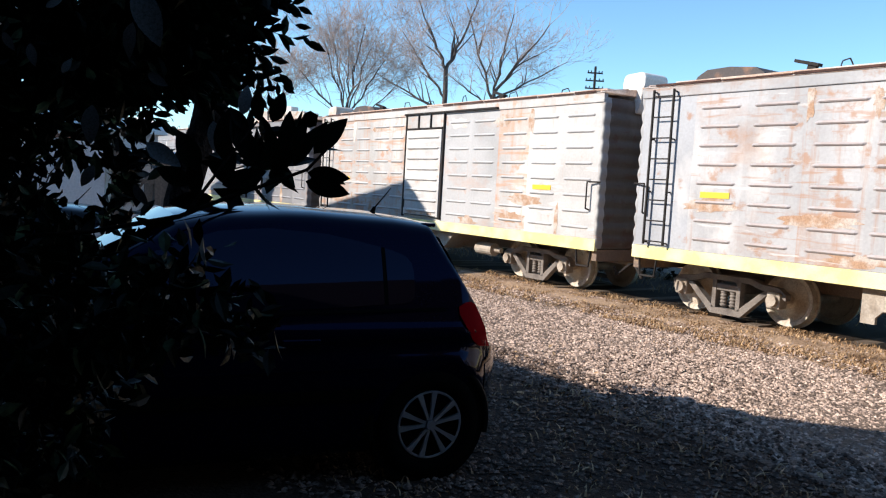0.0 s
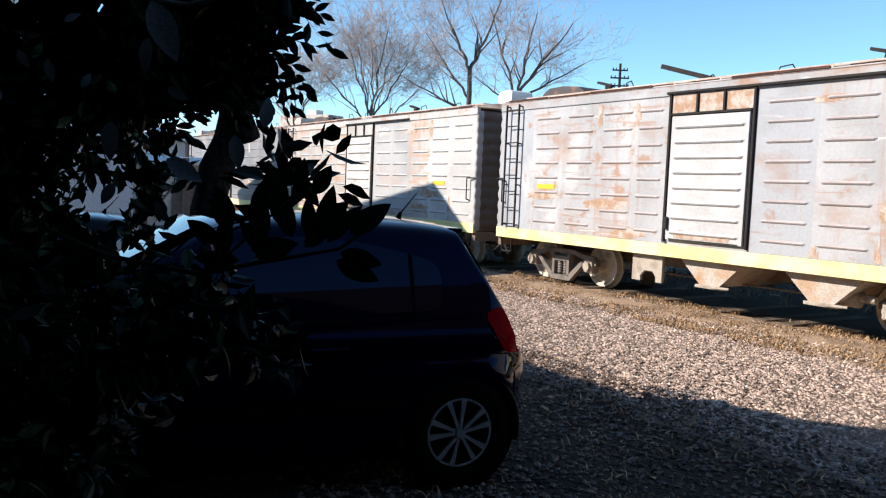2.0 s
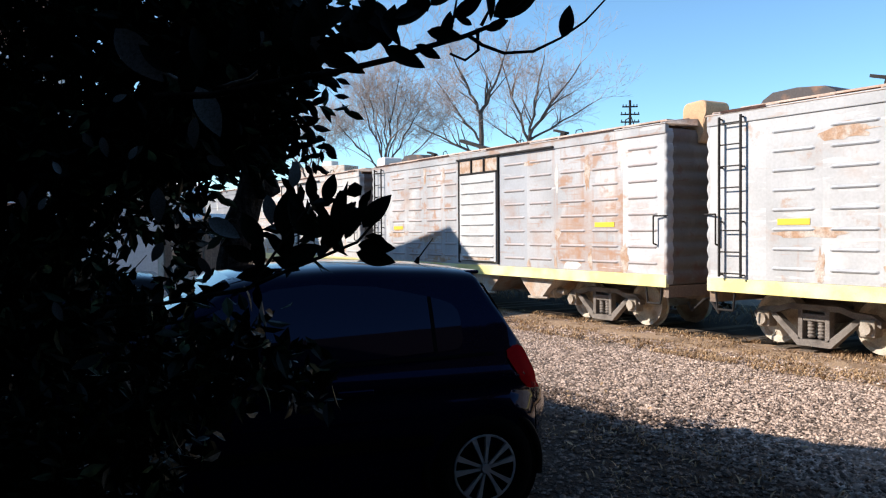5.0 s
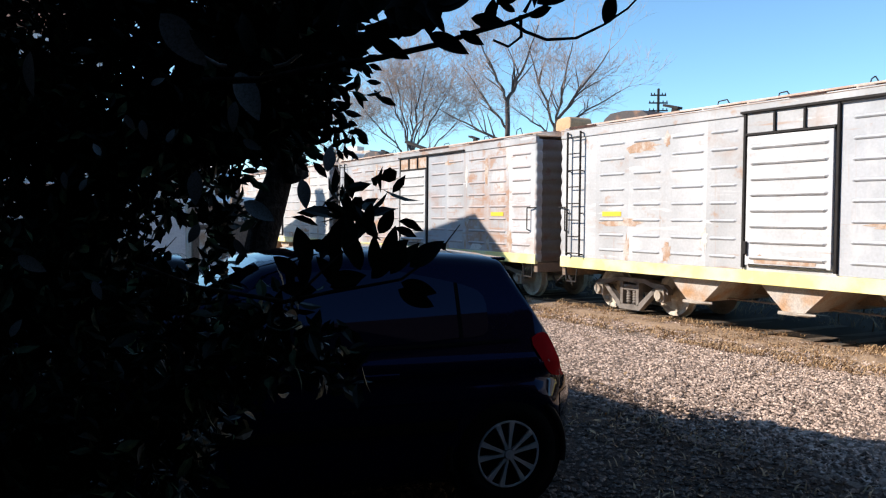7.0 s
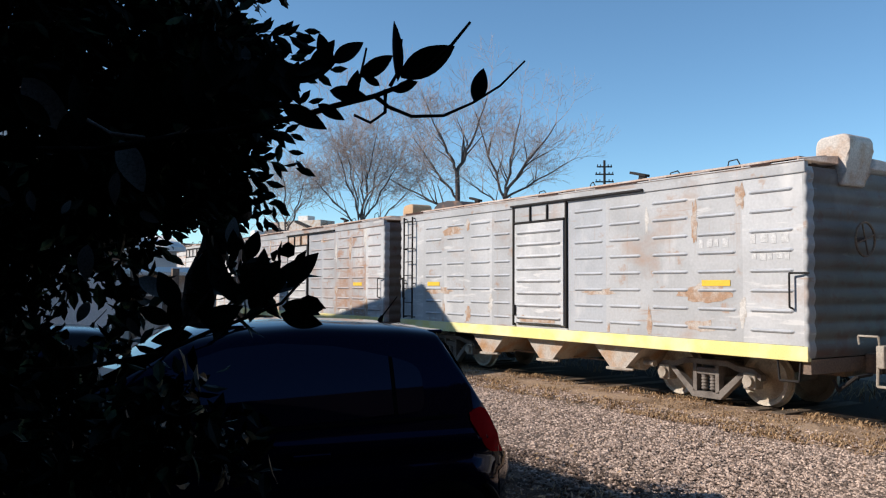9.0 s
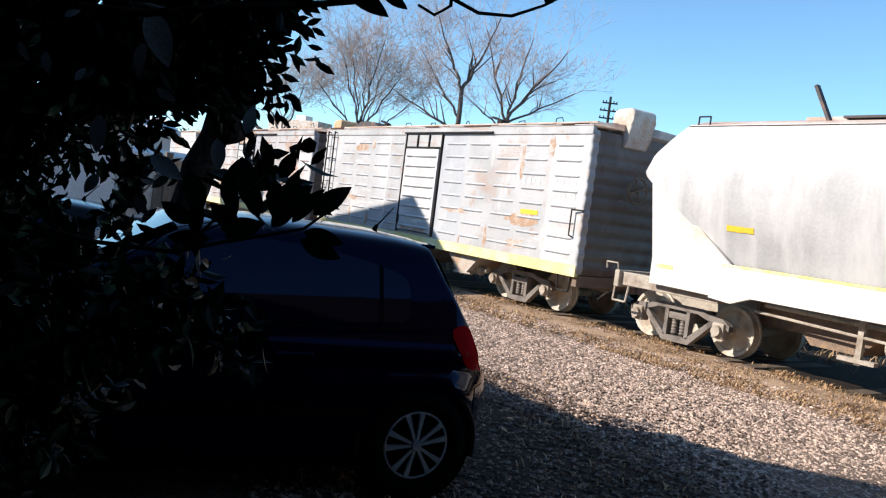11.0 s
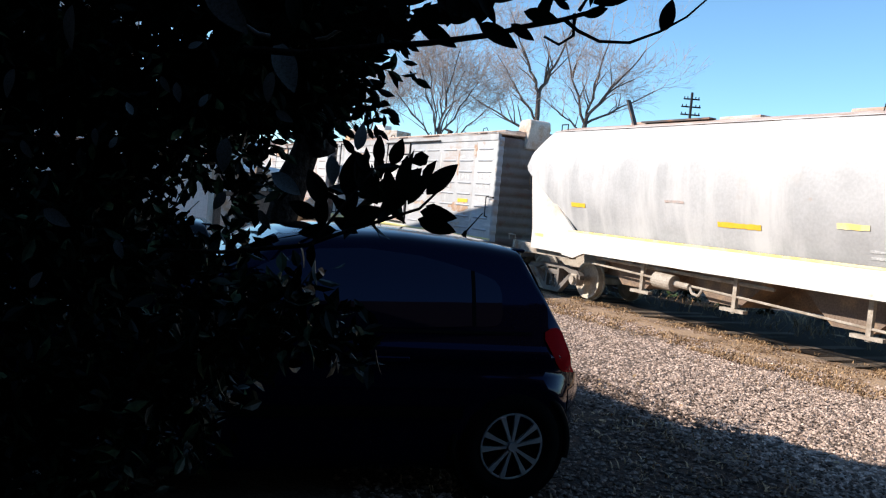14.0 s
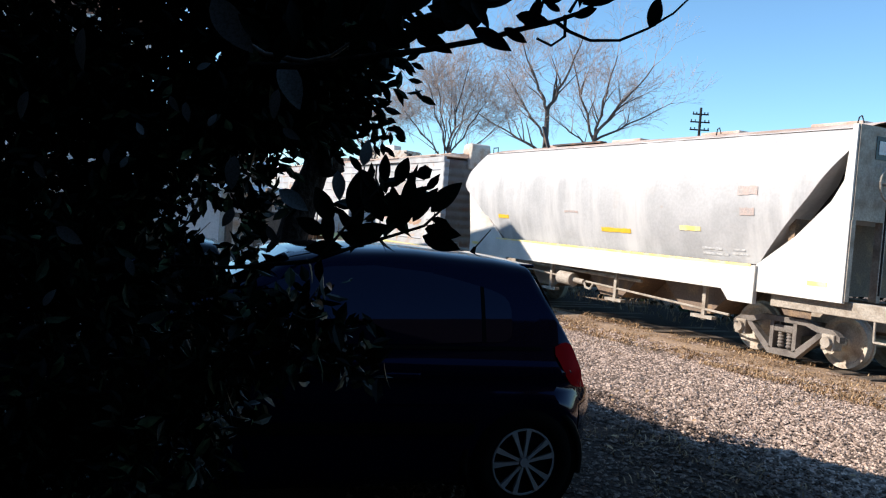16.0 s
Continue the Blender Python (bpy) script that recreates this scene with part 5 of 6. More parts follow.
# ---- bare trees and pole far behind the train ----
def branch_tree(name, base, turn, stems, seed, bark, label, fine_scale=1.0, depth_max=5, twigs=3):
    """A bare tree: tapered limbs that fork, drawn as open tubes in one mesh for the trunk and limbs and one for the twigs."""
    rng = random.Random(seed)
    tree = thing(name, pose(*base, 0, 0, turn), label, "tree")
    limbs = ([], [])
    fine = ([], [])

    def tube(store, a, b, ra, rb, sides):
        v, f = store
        d = (b - a).normalized()
        u = d.orthogonal().normalized()
        w = d.cross(u)
        k = len(v)
        for c, r in ((a, ra), (b, rb)):
            for i in range(sides):
                t = 2 * math.pi * i / sides
                v.append(c + (u * math.cos(t) + w * math.sin(t)) * r)
        for i in range(sides):
            j = (i + 1) % sides
            f.append((k + i, k + j, k + sides + j, k + sides + i))

    def grow(p, d, length, r, depth):
        steps = 4
        for s in range(steps):
            d = (d + Vector((rng.uniform(-1, 1), rng.uniform(-1, 1), rng.uniform(-0.8, 0.8))) * 0.15).normalized()
            q = p + d * length / steps
            r2 = max(r * 0.84, 0.007)
            tube(limbs if r > 0.035 else fine, p, q, r, r2, 6 if r > 0.035 else 3)
            if depth < depth_max and s > 0:
                for _ in range(1 if rng.random() < 0.85 else 0):
                    side = Vector((rng.uniform(-1, 1), rng.uniform(-0.8, 0.8), rng.uniform(-0.55, 0.75))).normalized()
                    nd = (d * 0.8 + side * 0.85).normalized()
                    grow(q, nd, max(length * rng.uniform(0.5, 0.8), 0.65), max(r2 * rng.uniform(0.36, 0.55), 0.009), depth + 1)
            p, r = q, r2
        if depth < depth_max:
            for _ in range(2):
                side = Vector((rng.uniform(-1, 1), rng.uniform(-0.8, 0.8), rng.uniform(-0.3, 0.8))).normalized()
                grow(p, (d + side * 0.55).normalized(), max(length * 0.7, 0.8), max(r * 0.66, 0.009), depth + 1)

    for a, b, ra, rb, leader in stems:
        a, b = Vector(a), Vector(b)
        n = 6
        for i in range(n):
            p, q = a.lerp(b, i / n), a.lerp(b, (i + 1) / n)
            bow = Vector((0.12 * math.sin(i * 1.7 + seed), 0, 0))
            bow2 = Vector((0.12 * math.sin((i + 1) * 1.7 + seed), 0, 0)) if i < n - 1 else Vector((0, 0, 0))
            tube(limbs, p + (bow if i else Vector((0, 0, 0))), q + bow2, 0.43 * (ra + (rb - ra) * i / n), 0.43 * (ra + (rb - ra) * (i + 1) / n), 8)
        if leader:
            d = (b - a).normalized()
            grow(b, d, leader * 1.3, rb * 0.45, depth_max - 3)
            for k in range(5):
                f = rng.uniform(0.2, 0.95)
                side = Vector((rng.uniform(-1, 1), rng.uniform(-1, 1), rng.uniform(0.1, 0.8))).normalized()
                grow(a.lerp(b, f), (d + side).normalized(), leader * 0.85, (ra + (rb - ra) * f) * 0.28, depth_max - 3)
    part("trunk", mesh_of("trunk", *limbs, bark, True), None, tree)
    part("twig", mesh_of("twig", *fine, TWIG, False), None, tree)["kind"] = "stuff"
    return tree


branch_tree("bare_tree", (-52.2, 35.1, 0), 56, [((0.3, 0, 0), (-0.1, 0, 10.6), 0.62, 0.40, 0), ((-0.1, 0, 10.6), (1.1, 0.3, 13.2), 0.34, 0.2, 2.6), ((-0.1, 0, 10.6), (-1.2, -0.3, 13.0), 0.28, 0.17, 2.4), ((0.1, 0, 7.2), (-3.2, 0.4, 9.0), 0.3, 0.14, 2.3), ((0, 0, 8.4), (-1.9, 0, 10.9), 0.24, 0.14, 2.2)], 4, GREYBARK, "tall bare winter tree with a forked trunk")
branch_tree("bare_tree", (-53.4, 40.2, 0), 56, [((0, 0, 0), (0.3, 0, 9.4), 0.6, 0.42, 0), ((0.3, 0, 9.4), (2.4, 0, 12.4), 0.32, 0.2, 2.6), ((0.3, 0, 9.4), (0.9, 0.2, 12.8), 0.26, 0.17, 2.4), ((0.2, 0, 9.0), (-1.3, 0, 13.2), 0.26, 0.16, 2.4), ((0.3, 0, 9.0), (3.6, 0.2, 10.9), 0.24, 0.13, 2.2), ((0, 0, 8.4), (-2.0, 0, 9.8), 0.18, 0.1, 2.0)], 9, GREYBARK, "bare winter tree with fanned limbs")
branch_tree("bare_tree", (-50.0, 25.6, 0), 56, [((0, 0, 0), (0.1, 0, 6.6), 0.4, 0.28, 0), ((0.1, 0, 6.4), (0.5, 0, 9.6), 0.2, 0.12, 2.6), ((0.1, 0, 6.2), (-1.1, 0, 9.2), 0.18, 0.11, 2.6), ((0.1, 0, 6.0), (1.7, 0, 8.7), 0.16, 0.1, 2.3), ((0, 0, 5.6), (-2.2, 0, 7.9), 0.16, 0.1, 2.3), ((0.1, 0, 6.0), (0.0, 0.5, 9.0), 0.16, 0.1, 2.5), ((0.1, 0, 5.0), (2.4, 0.3, 7.4), 0.14, 0.09, 2.4), ((0.1, 0, 5.2), (-0.7, -0.4, 9.9), 0.14, 0.09, 2.6), ((0.2, 0, 6.5), (1.2, -0.3, 9.9), 0.13, 0.08, 2.5)], 15, GREYBARK, "bushy bare tree with fine brown twigs", 0.5, 6)
branch_tree("bare_tree", (-53.5, 21.5, 0), 56, [((0, 0, 0), (0.1, 0, 5.2), 0.35, 0.24, 0), ((0.1, 0, 5.2), (0.9, 0, 7.4), 0.16, 0.1, 2.2), ((0.1, 0, 5.0), (-1.2, 0, 7.2), 0.16, 0.1, 2.2), ((0.1, 0, 5.2), (0, 0, 8.0), 0.14, 0.1, 2.2)], 21, GREYBARK, "smaller bushy bare tree with brown twigs", 0.5)

pole = thing("telegraph_pole", pose(-55.5, 53.7, 0, 0, 0, 56), "dark wooden telegraph pole with three crossarms", "pole")
bm = bmesh.new()
rod(bm, (0, 0, 0), (0, 0, 13.6), 0.16, 0.11, 10)
part("post", bm, BLACK, pole)
for z, w in ((13.0, 0.7), (12.3, 0.85), (11.6, 0.85)):
    bm = bmesh.new()
    box(bm, -w, w, -0.06, 0.06, z - 0.06, z + 0.06)
    for k in (-0.9, -0.5, 0.5, 0.9):
        rod(bm, (k * w, 0, z + 0.06), (k * w, 0, z + 0.22), 0.05, sides=6)
    part("crossarm", bm, BLACK, pole)


# ---- the evergreen tree in front ----
LEAF_V = np.array([(0, 0, 0), (0.17, 0.30, 0.05), (0.185, 0.62, 0.05), (0, 1.0, -0.05), (-0.185, 0.62, 0.05), (-0.17, 0.30, 0.05), (0, 0.34, 0.0), (0, 0.68, 0.0)])
LEAF_F = [(0, 1, 6), (6, 1, 2, 7), (7, 2, 3), (0, 6, 5), (6, 7, 4, 5), (7, 3, 4)]
CLUMPS = [  # centre, radius, number of leaves
    (-2.89, 0.57, 2.08, 0.36, 2300),
    (-2.84, 0.82, 2.11, 0.26, 950),
    (-2.80, 0.89, 2.12, 0.14, 340),
    (-2.84, 0.81, 2.00, 0.10, 150),
    (-2.85, 0.43, 1.85, 0.25, 1300),
    (-2.78, 0.68, 1.92, 0.17, 260),
    (-2.78, 0.30, 1.39, 0.21, 1000),
    (-2.47, 0.34, 1.02, 0.28, 1300),
    (-2.38, 0.50, 1.18, 0.12, 260),
    (-2.77, 0.62, 2.38, 0.38, 2300),
    (-2.52, 0.79, 2.30, 0.22, 700),
    (-1.62, 0.69, 1.65, 0.05, 60),
    (-3.10, 0.07, 1.91, 0.35, 2000),
    (-2.82, 0.05, 1.35, 0.29, 1500),
    (-2.52, 0.08, 0.92, 0.26, 1200),
    (-3.10, 0.14, 2.41, 0.38, 2000),
    (-2.77, 0.45, 1.70, 0.08, 25),
    (-2.84, 0.74, 1.83, 0.10, 60),
    (-3.24, -0.12, 1.96, 0.33, 1500),
    (-3.09, -0.14, 1.52, 0.29, 1200),
    (-3.03, 0.18, 1.98, 0.22, 800),
    (-2.71, 0.60, 1.73, 0.10, 80),
    (-2.79, 0.40, 1.70, 0.08, 40),
    (-2.11, 0.54, 1.28, 0.14, 330),
    (-2.00, 0.71, 1.28, 0.11, 130),
    (-2.05, 0.66, 1.38, 0.07, 45),
    (-2.20, 0.42, 1.37, 0.09, 140),
    (-2.53, 0.49, 1.43, 0.08, 60),
    (-2.97, 0.23, 1.59, 0.18, 800),
    (-2.85, 0.28, 1.60, 0.12, 140),
    (-2.77, 0.69, 1.63, 0.08, 80),
    (-2.45, 0.56, 1.51, 0.08, 55),
    (-2.62, 0.40, 1.52, 0.09, 80),
    (-6.55, 1.98, 2.28, 0.36, 300),
    (-2.75, 0.45, 2.82, 0.38, 1700),
    (-2.62, 0.80, 2.66, 0.26, 900),
    (-3.05, 0.05, 2.85, 0.40, 1500),
    # unseen clumps over the camera, added to cut skylight on the shaded ground
    (-0.5, -0.4, 2.70, 0.6, 700),
    (0.5, -0.2, 2.60, 0.7, 700),
    (-1.6, -0.3, 2.70, 0.6, 700),
    (-2.6, -0.4, 2.70, 0.6, 600),
]


def leaf_cloud(rng, clumps, size):
    verts, faces = [], []
    for cx, cy, cz, r, n in clumps:
        heads = max(n // 9, 1)
        for _ in range(heads):
            d = rng.normal(size=3)
            d /= np.linalg.norm(d)
            p = np.array((cx, cy, cz)) + d * r * rng.uniform(0.15, 1.0) ** 0.6 * np.array((1, 1, 0.95))
            axis = d * 0.6 + rng.normal(size=3) * 0.5 + (0, 0, 0.15)
            axis /= np.linalg.norm(axis)
            for _ in range(9):
                w = axis * 0.5 + rng.normal(size=3) * 0.7
                w /= np.linalg.norm(w)
                u = np.cross(w, rng.normal(size=3))
                u /= np.linalg.norm(u)
                t = np.cross(u, w)
                s = size * rng.uniform(0.7, 1.25)
                q = p + axis * rng.uniform(-0.06, 0.06) + rng.normal(size=3) * 0.018
                k = len(verts)
                verts.extend((q + s * (v[0] * u + v[1] * w + v[2] * t)).tolist() for v in LEAF_V)
                faces.extend([tuple(k + i for i in f) for f in LEAF_F])
    return verts, faces


rng = np.random.default_rng(12)
shrub = thing("evergreen_tree", pose(0, 0, 0), "broad-leaved evergreen tree, dark in the shade, hanging over the parked cars", "tree")
crown = part("crown", mesh_of("crown", *leaf_cloud(rng, CLUMPS, 0.066), LEAF, False), None, shrub, "dense green leaves, near black with the crown's shade in the colour")
crown["kind"] = "stuff"

EDGE = [Vector(p) - Vector((0.075, 0.115, 0)) for p in ((-2.31, 1.12, 2.43), (-2.41, 1.12, 2.21), (-2.52, 1.12, 2.10), (-2.57, 1.04, 2.02), (-2.61, 0.97, 1.94))]


def sprays(count, seed):
    """Short shoots at the rim of the crown, with leaves in two rows."""
    r = random.Random(seed)
    verts, faces, stems = [], [], ([], [])
    for _ in range(count):
        f = r.uniform(0, len(EDGE) - 1.001)
        a = EDGE[int(f)].lerp(EDGE[int(f) + 1], f % 1)
        right, into, up = Vector((0.55, 0.83, 0)), Vector((-0.83, 0.55, 0)), Vector((0, 0, 1))
        a = a - right * r.uniform(0.10, 0.34) + into * r.uniform(-0.2, 0.3) + up * r.uniform(-0.06, 0.06)
        d = (right * r.uniform(0.5, 1.0) + up * r.uniform(-0.75, 0.45) + into * r.uniform(-0.4, 0.4)).normalized()
        length = r.uniform(0.14, 0.30)
        side = d.cross(into).normalized()
        k = len(stems[0])
        tip = a + d * length - up * 0.02
        stems[0].extend([a + side * 0.003, a - side * 0.003, a + into * 0.004, tip])
        stems[1].extend([(k, k + 1, k + 3), (k + 1, k + 2, k + 3), (k + 2, k, k + 3)])
        n = r.randint(7, 11)
        for i in range(n):
            p = a.lerp(tip, 0.2 + 0.8 * i / (n - 1))
            s = 1 if i % 2 else -1
            w = (d * r.uniform(0.5, 1.0) + side * s * r.uniform(0.35, 0.9) + into * r.uniform(-0.5, 0.5) - up * r.uniform(0, 0.35)).normalized()
            if i == n - 1:
                w = (d - up * 0.2).normalized()
            u = w.cross(into + Vector((r.uniform(-0.6, 0.6), r.uniform(-0.6, 0.6), r.uniform(-0.6, 0.6)))).normalized()
            t = u.cross(w)
            z = r.uniform(0.05, 0.078)
            k = len(verts)
            verts.extend(p + z * (u * v[0] + w * v[1] + t * v[2]) for v in LEAF_V.tolist())
            faces.extend([tuple(k + q for q in face) for face in LEAF_F])
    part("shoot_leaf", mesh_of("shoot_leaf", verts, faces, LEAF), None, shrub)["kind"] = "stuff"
    part("shoot_stem", mesh_of("shoot_stem", *stems, BARK), None, shrub)["kind"] = "stuff"


sprays(80, 8)


def limb(points, r0, r1, name="branch", sides=8, wobble=0.0, bark=None, onto=None):
    bm = bmesh.new()
    rings = []
    pts = [Vector(p) for p in points]
    n = len(pts)
    for i, p in enumerate(pts):
        d = (pts[min(i + 1, n - 1)] - pts[max(i - 1, 0)]).normalized()
        u = d.cross(Vector((0.3, 0.2, 0.9))).normalized()
        w = d.cross(u)
        r = r0 + (r1 - r0) * i / (n - 1)
        rings.append([bm.verts.new(p + (u * math.cos(a) + w * math.sin(a)) * r * (1 + wobble * noise.noise(Vector((i * 0.9, a * 1.3, r0 * 50))))) for a in [2 * math.pi * k / sides for k in range(sides)]])
    for p, q in zip(rings, rings[1:]):
        for k in range(sides):
            bm.faces.new((p[k], p[(k + 1) % sides], q[(k + 1) % sides], q[k]))
    bm.faces.new(rings[-1])
    return part(name, bm, bark or BARK, onto or shrub, "", True)


limb([(-6.32, 1.84, -0.05), (-6.33, 1.84, 0.4), (-6.34, 1.86, 0.9), (-6.36, 1.90, 1.4), (-6.34, 1.96, 1.7), (-6.30, 2.03, 1.95), (-6.26, 2.08, 2.2), (-6.23, 2.10, 2.42)], 0.135, 0.10, "trunk", 14, 0.35)
limb([(-6.22, 2.16, 1.95), (-6.03, 1.86, 2.5), (-5.6, 1.2, 2.75), (-4.8, 0.8, 2.85), (-3.9, 0.6, 2.85), (-3.0, 0.55, 2.75)], 0.10, 0.03, wobble=0.3)
limb([(-6.18, 2.21, 2.2), (-5.9, 2.05, 2.5), (-5.0, 1.6, 2.6), (-3.8, 1.2, 2.6), (-2.6, 0.95, 2.45)], 0.08, 0.02, wobble=0.3)
overhang = limb([(-1.02, 0.22, 1.80), (-0.95, 0.265, 1.795), (-0.871, 0.304, 1.799), (-0.839, 0.367, 1.811), (-0.811, 0.424, 1.827), (-0.796, 0.455, 1.840), (-0.776, 0.489, 1.850), (-0.748, 0.505, 1.858), (-0.724, 0.519, 1.873), (-0.706, 0.534, 1.893), (-0.692, 0.546, 1.914)], 0.0044, 0.0013, wobble=0.4)
overhang["label"] = "bare-tipped overhanging branch with a few dark leaves"
limb([(-0.778, 0.491, 1.852), (-0.758, 0.496, 1.838), (-0.742, 0.513, 1.828), (-0.728, 0.541, 1.830), (-0.714, 0.566, 1.844), (-0.703, 0.590, 1.862), (-0.692, 0.612, 1.888)], 0.0021, 0.0011, "twig", 6, 0.6, onto=overhang)
limb([(-0.772, 0.500, 1.858), (-0.766, 0.497, 1.834), (-0.772, 0.484, 1.823), (-0.780, 0.470, 1.830)], 0.002, 0.0014, "twig", 6, 0.5, onto=overhang)
limb([(-0.792, 0.463, 1.844), (-0.786, 0.478, 1.866), (-0.784, 0.484, 1.90)], 0.002, 0.0012, "twig", 6, 0.5, onto=overhang)
limb([(-0.772, 0.505, 1.862), (-0.765, 0.512, 1.88), (-0.766, 0.514, 1.91)], 0.0018, 0.001, "twig", 6, 0.5, onto=overhang)
swaying = limb([(-2.3, 0.35, 1.45), (-1.75, 0.38, 1.50), (-1.407, 0.444, 1.549), (-1.374, 0.512, 1.583), (-1.349, 0.563, 1.606), (-1.324, 0.614, 1.630), (-1.309, 0.647, 1.671)], 0.005, 0.002, wobble=0.3)
swaying["label"] = "thin leafy shoot that nods in the wind"
limb([(-1.40, 0.45, 1.55), (-1.38, 0.50, 1.63), (-1.36, 0.545, 1.70)], 0.003, 0.0015, "twig", 6, onto=swaying)

def fine_leaf(wide, curl):
    """Outline of a pointed oval leaf with a folded midrib and a drooping tip."""
    v, f = [], []
    for i in range(9):
        t = i / 8
        w = wide * math.sin(math.pi * t ** 0.85) ** 0.8 if 0 < i < 8 else 0.006
        z = -curl * t * t
        v += [(-w, t, z + 0.22 * w), (0, t, z), (w, t, z + 0.22 * w)]
    for i in range(8):
        k = 3 * i
        f += [(k, k + 1, k + 4, k + 3), (k + 1, k + 2, k + 5, k + 4)]
    return v, f


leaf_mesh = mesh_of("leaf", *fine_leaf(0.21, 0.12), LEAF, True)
VIEW_RIGHT, VIEW_IN = Vector((0.52, 0.85, 0)), Vector((-0.85, 0.52, 0))


def leaf(p, angle, size, yaw=0.0, wide=1.0, mesh=None, onto=None):
    """One leaf from p; angle: the way it points, counted from the right, upwards, across the line of sight."""
    a = radians(angle)
    along = VIEW_RIGHT * math.cos(a) + Vector((0, 0, 1)) * math.sin(a)
    face = (-VIEW_IN + VIEW_RIGHT * math.sin(yaw)).normalized()
    across = along.cross(face).normalized()
    face = across.cross(along)
    m = Matrix((across * size * wide, along * size, face * size)).transposed().to_4x4()
    m.translation = Vector(p)
    ob = new("leaf", mesh or leaf_mesh)
    ob.parent = onto or shrub
    ob.matrix_basis = m


dead_leaf_mesh = mesh_of("fallen_leaf", [tuple(v) for v in LEAF_V], LEAF_F, DRY, True)
rr = random.Random(6)
leaf((-0.706, 0.562, 1.842), 75, 0.036, 0.2, 1.1, onto=overhang)
for f, ang, s in ((0.05, 160, 0.05), (0.1, -20, 0.045), (0.15, 70, 0.05), (0.2, 200, 0.045), (0.28, 40, 0.055), (0.33, -30, 0.05), (0.4, 110, 0.05), (0.45, -15, 0.055), (0.5, 60, 0.045), (0.55, 170, 0.05), (0.62, -25, 0.048), (0.68, 80, 0.05), (0.72, 20, 0.035), (0.8, -10, 0.04), (0.35, 150, 0.06), (0.48, 95, 0.055), (0.6, 130, 0.05), (-0.1, 30, 0.05), (-0.15, 100, 0.05), (-0.2, -10, 0.05), (-0.3, 60, 0.05), (0.0, 80, 0.055), (0.12, 120, 0.05), (0.22, 95, 0.05), (0.3, 75, 0.05), (0.38, 55, 0.05), (0.52, 35, 0.045), (0.25, -60, 0.04), (0.05, -70, 0.04), (-0.25, 140, 0.05), (0.58, 100, 0.045), (0.64, 30, 0.05), (0.7, 145, 0.042), (0.75, 65, 0.045), (0.82, 110, 0.04), (0.66, -50, 0.035), (0.86, 40, 0.036), (0.9, 85, 0.034), (0.78, -30, 0.03)):
    p = Vector((-0.90, 0.28, 1.80)).lerp(Vector((-0.78, 0.485, 1.85)), f)
    leaf(p + Vector((rr.uniform(-0.02, 0.02), rr.uniform(-0.012, 0.012), rr.uniform(0.0, 0.04))), ang, s, rr.uniform(-0.7, 0.7), rr.uniform(0.8, 1.2), onto=overhang)
leaf((-0.742, 0.500, 1.864), 33, 0.062, 0.1, 1.05, onto=overhang), leaf((-0.744, 0.498, 1.860), 92, 0.062, 0.5, 0.45, onto=overhang), leaf((-0.752, 0.498, 1.852), 25, 0.026, 0.2, onto=overhang), leaf((-0.775, 0.495, 1.862), 150, 0.02, 0.1, onto=overhang), leaf((-0.785, 0.478, 1.87), 35, 0.04, 0.5, onto=overhang)
for p, ang, s in (((-1.36, 0.549, 1.700), 100, 0.05), ((-1.352, 0.566, 1.700), 70, 0.05), ((-1.367, 0.533, 1.685), 130, 0.045), ((-1.314, 0.620, 1.655), 52, 0.075), ((-1.323, 0.615, 1.625), -5, 0.065), ((-1.323, 0.612, 1.612), -14, 0.07), ((-1.334, 0.596, 1.635), 62, 0.075), ((-1.340, 0.585, 1.64), 88, 0.08), ((-1.376, 0.511, 1.612), 95, 0.06), ((-1.344, 0.577, 1.630), 110, 0.07), ((-1.35, 0.57, 1.62), 60, 0.065), ((-1.37, 0.53, 1.60), 150, 0.07), ((-1.38, 0.51, 1.59), 30, 0.06), ((-1.39, 0.49, 1.58), 190, 0.07), ((-1.40, 0.47, 1.58), 100, 0.07), ((-1.33, 0.60, 1.64), 85, 0.06), ((-1.36, 0.55, 1.63), 118, 0.075), ((-1.385, 0.50, 1.64), 85, 0.08), ((-1.38, 0.50, 1.60), 20, 0.07), ((-1.37, 0.53, 1.645), 102, 0.075), ((-1.35, 0.58, 1.655), 48, 0.06), ((-1.40, 0.47, 1.62), 120, 0.07), ((-1.40, 0.46, 1.60), 160, 0.06)):
    leaf(p, ang, s, rr.uniform(-0.6, 0.6), rr.uniform(0.85, 1.25), onto=swaying)

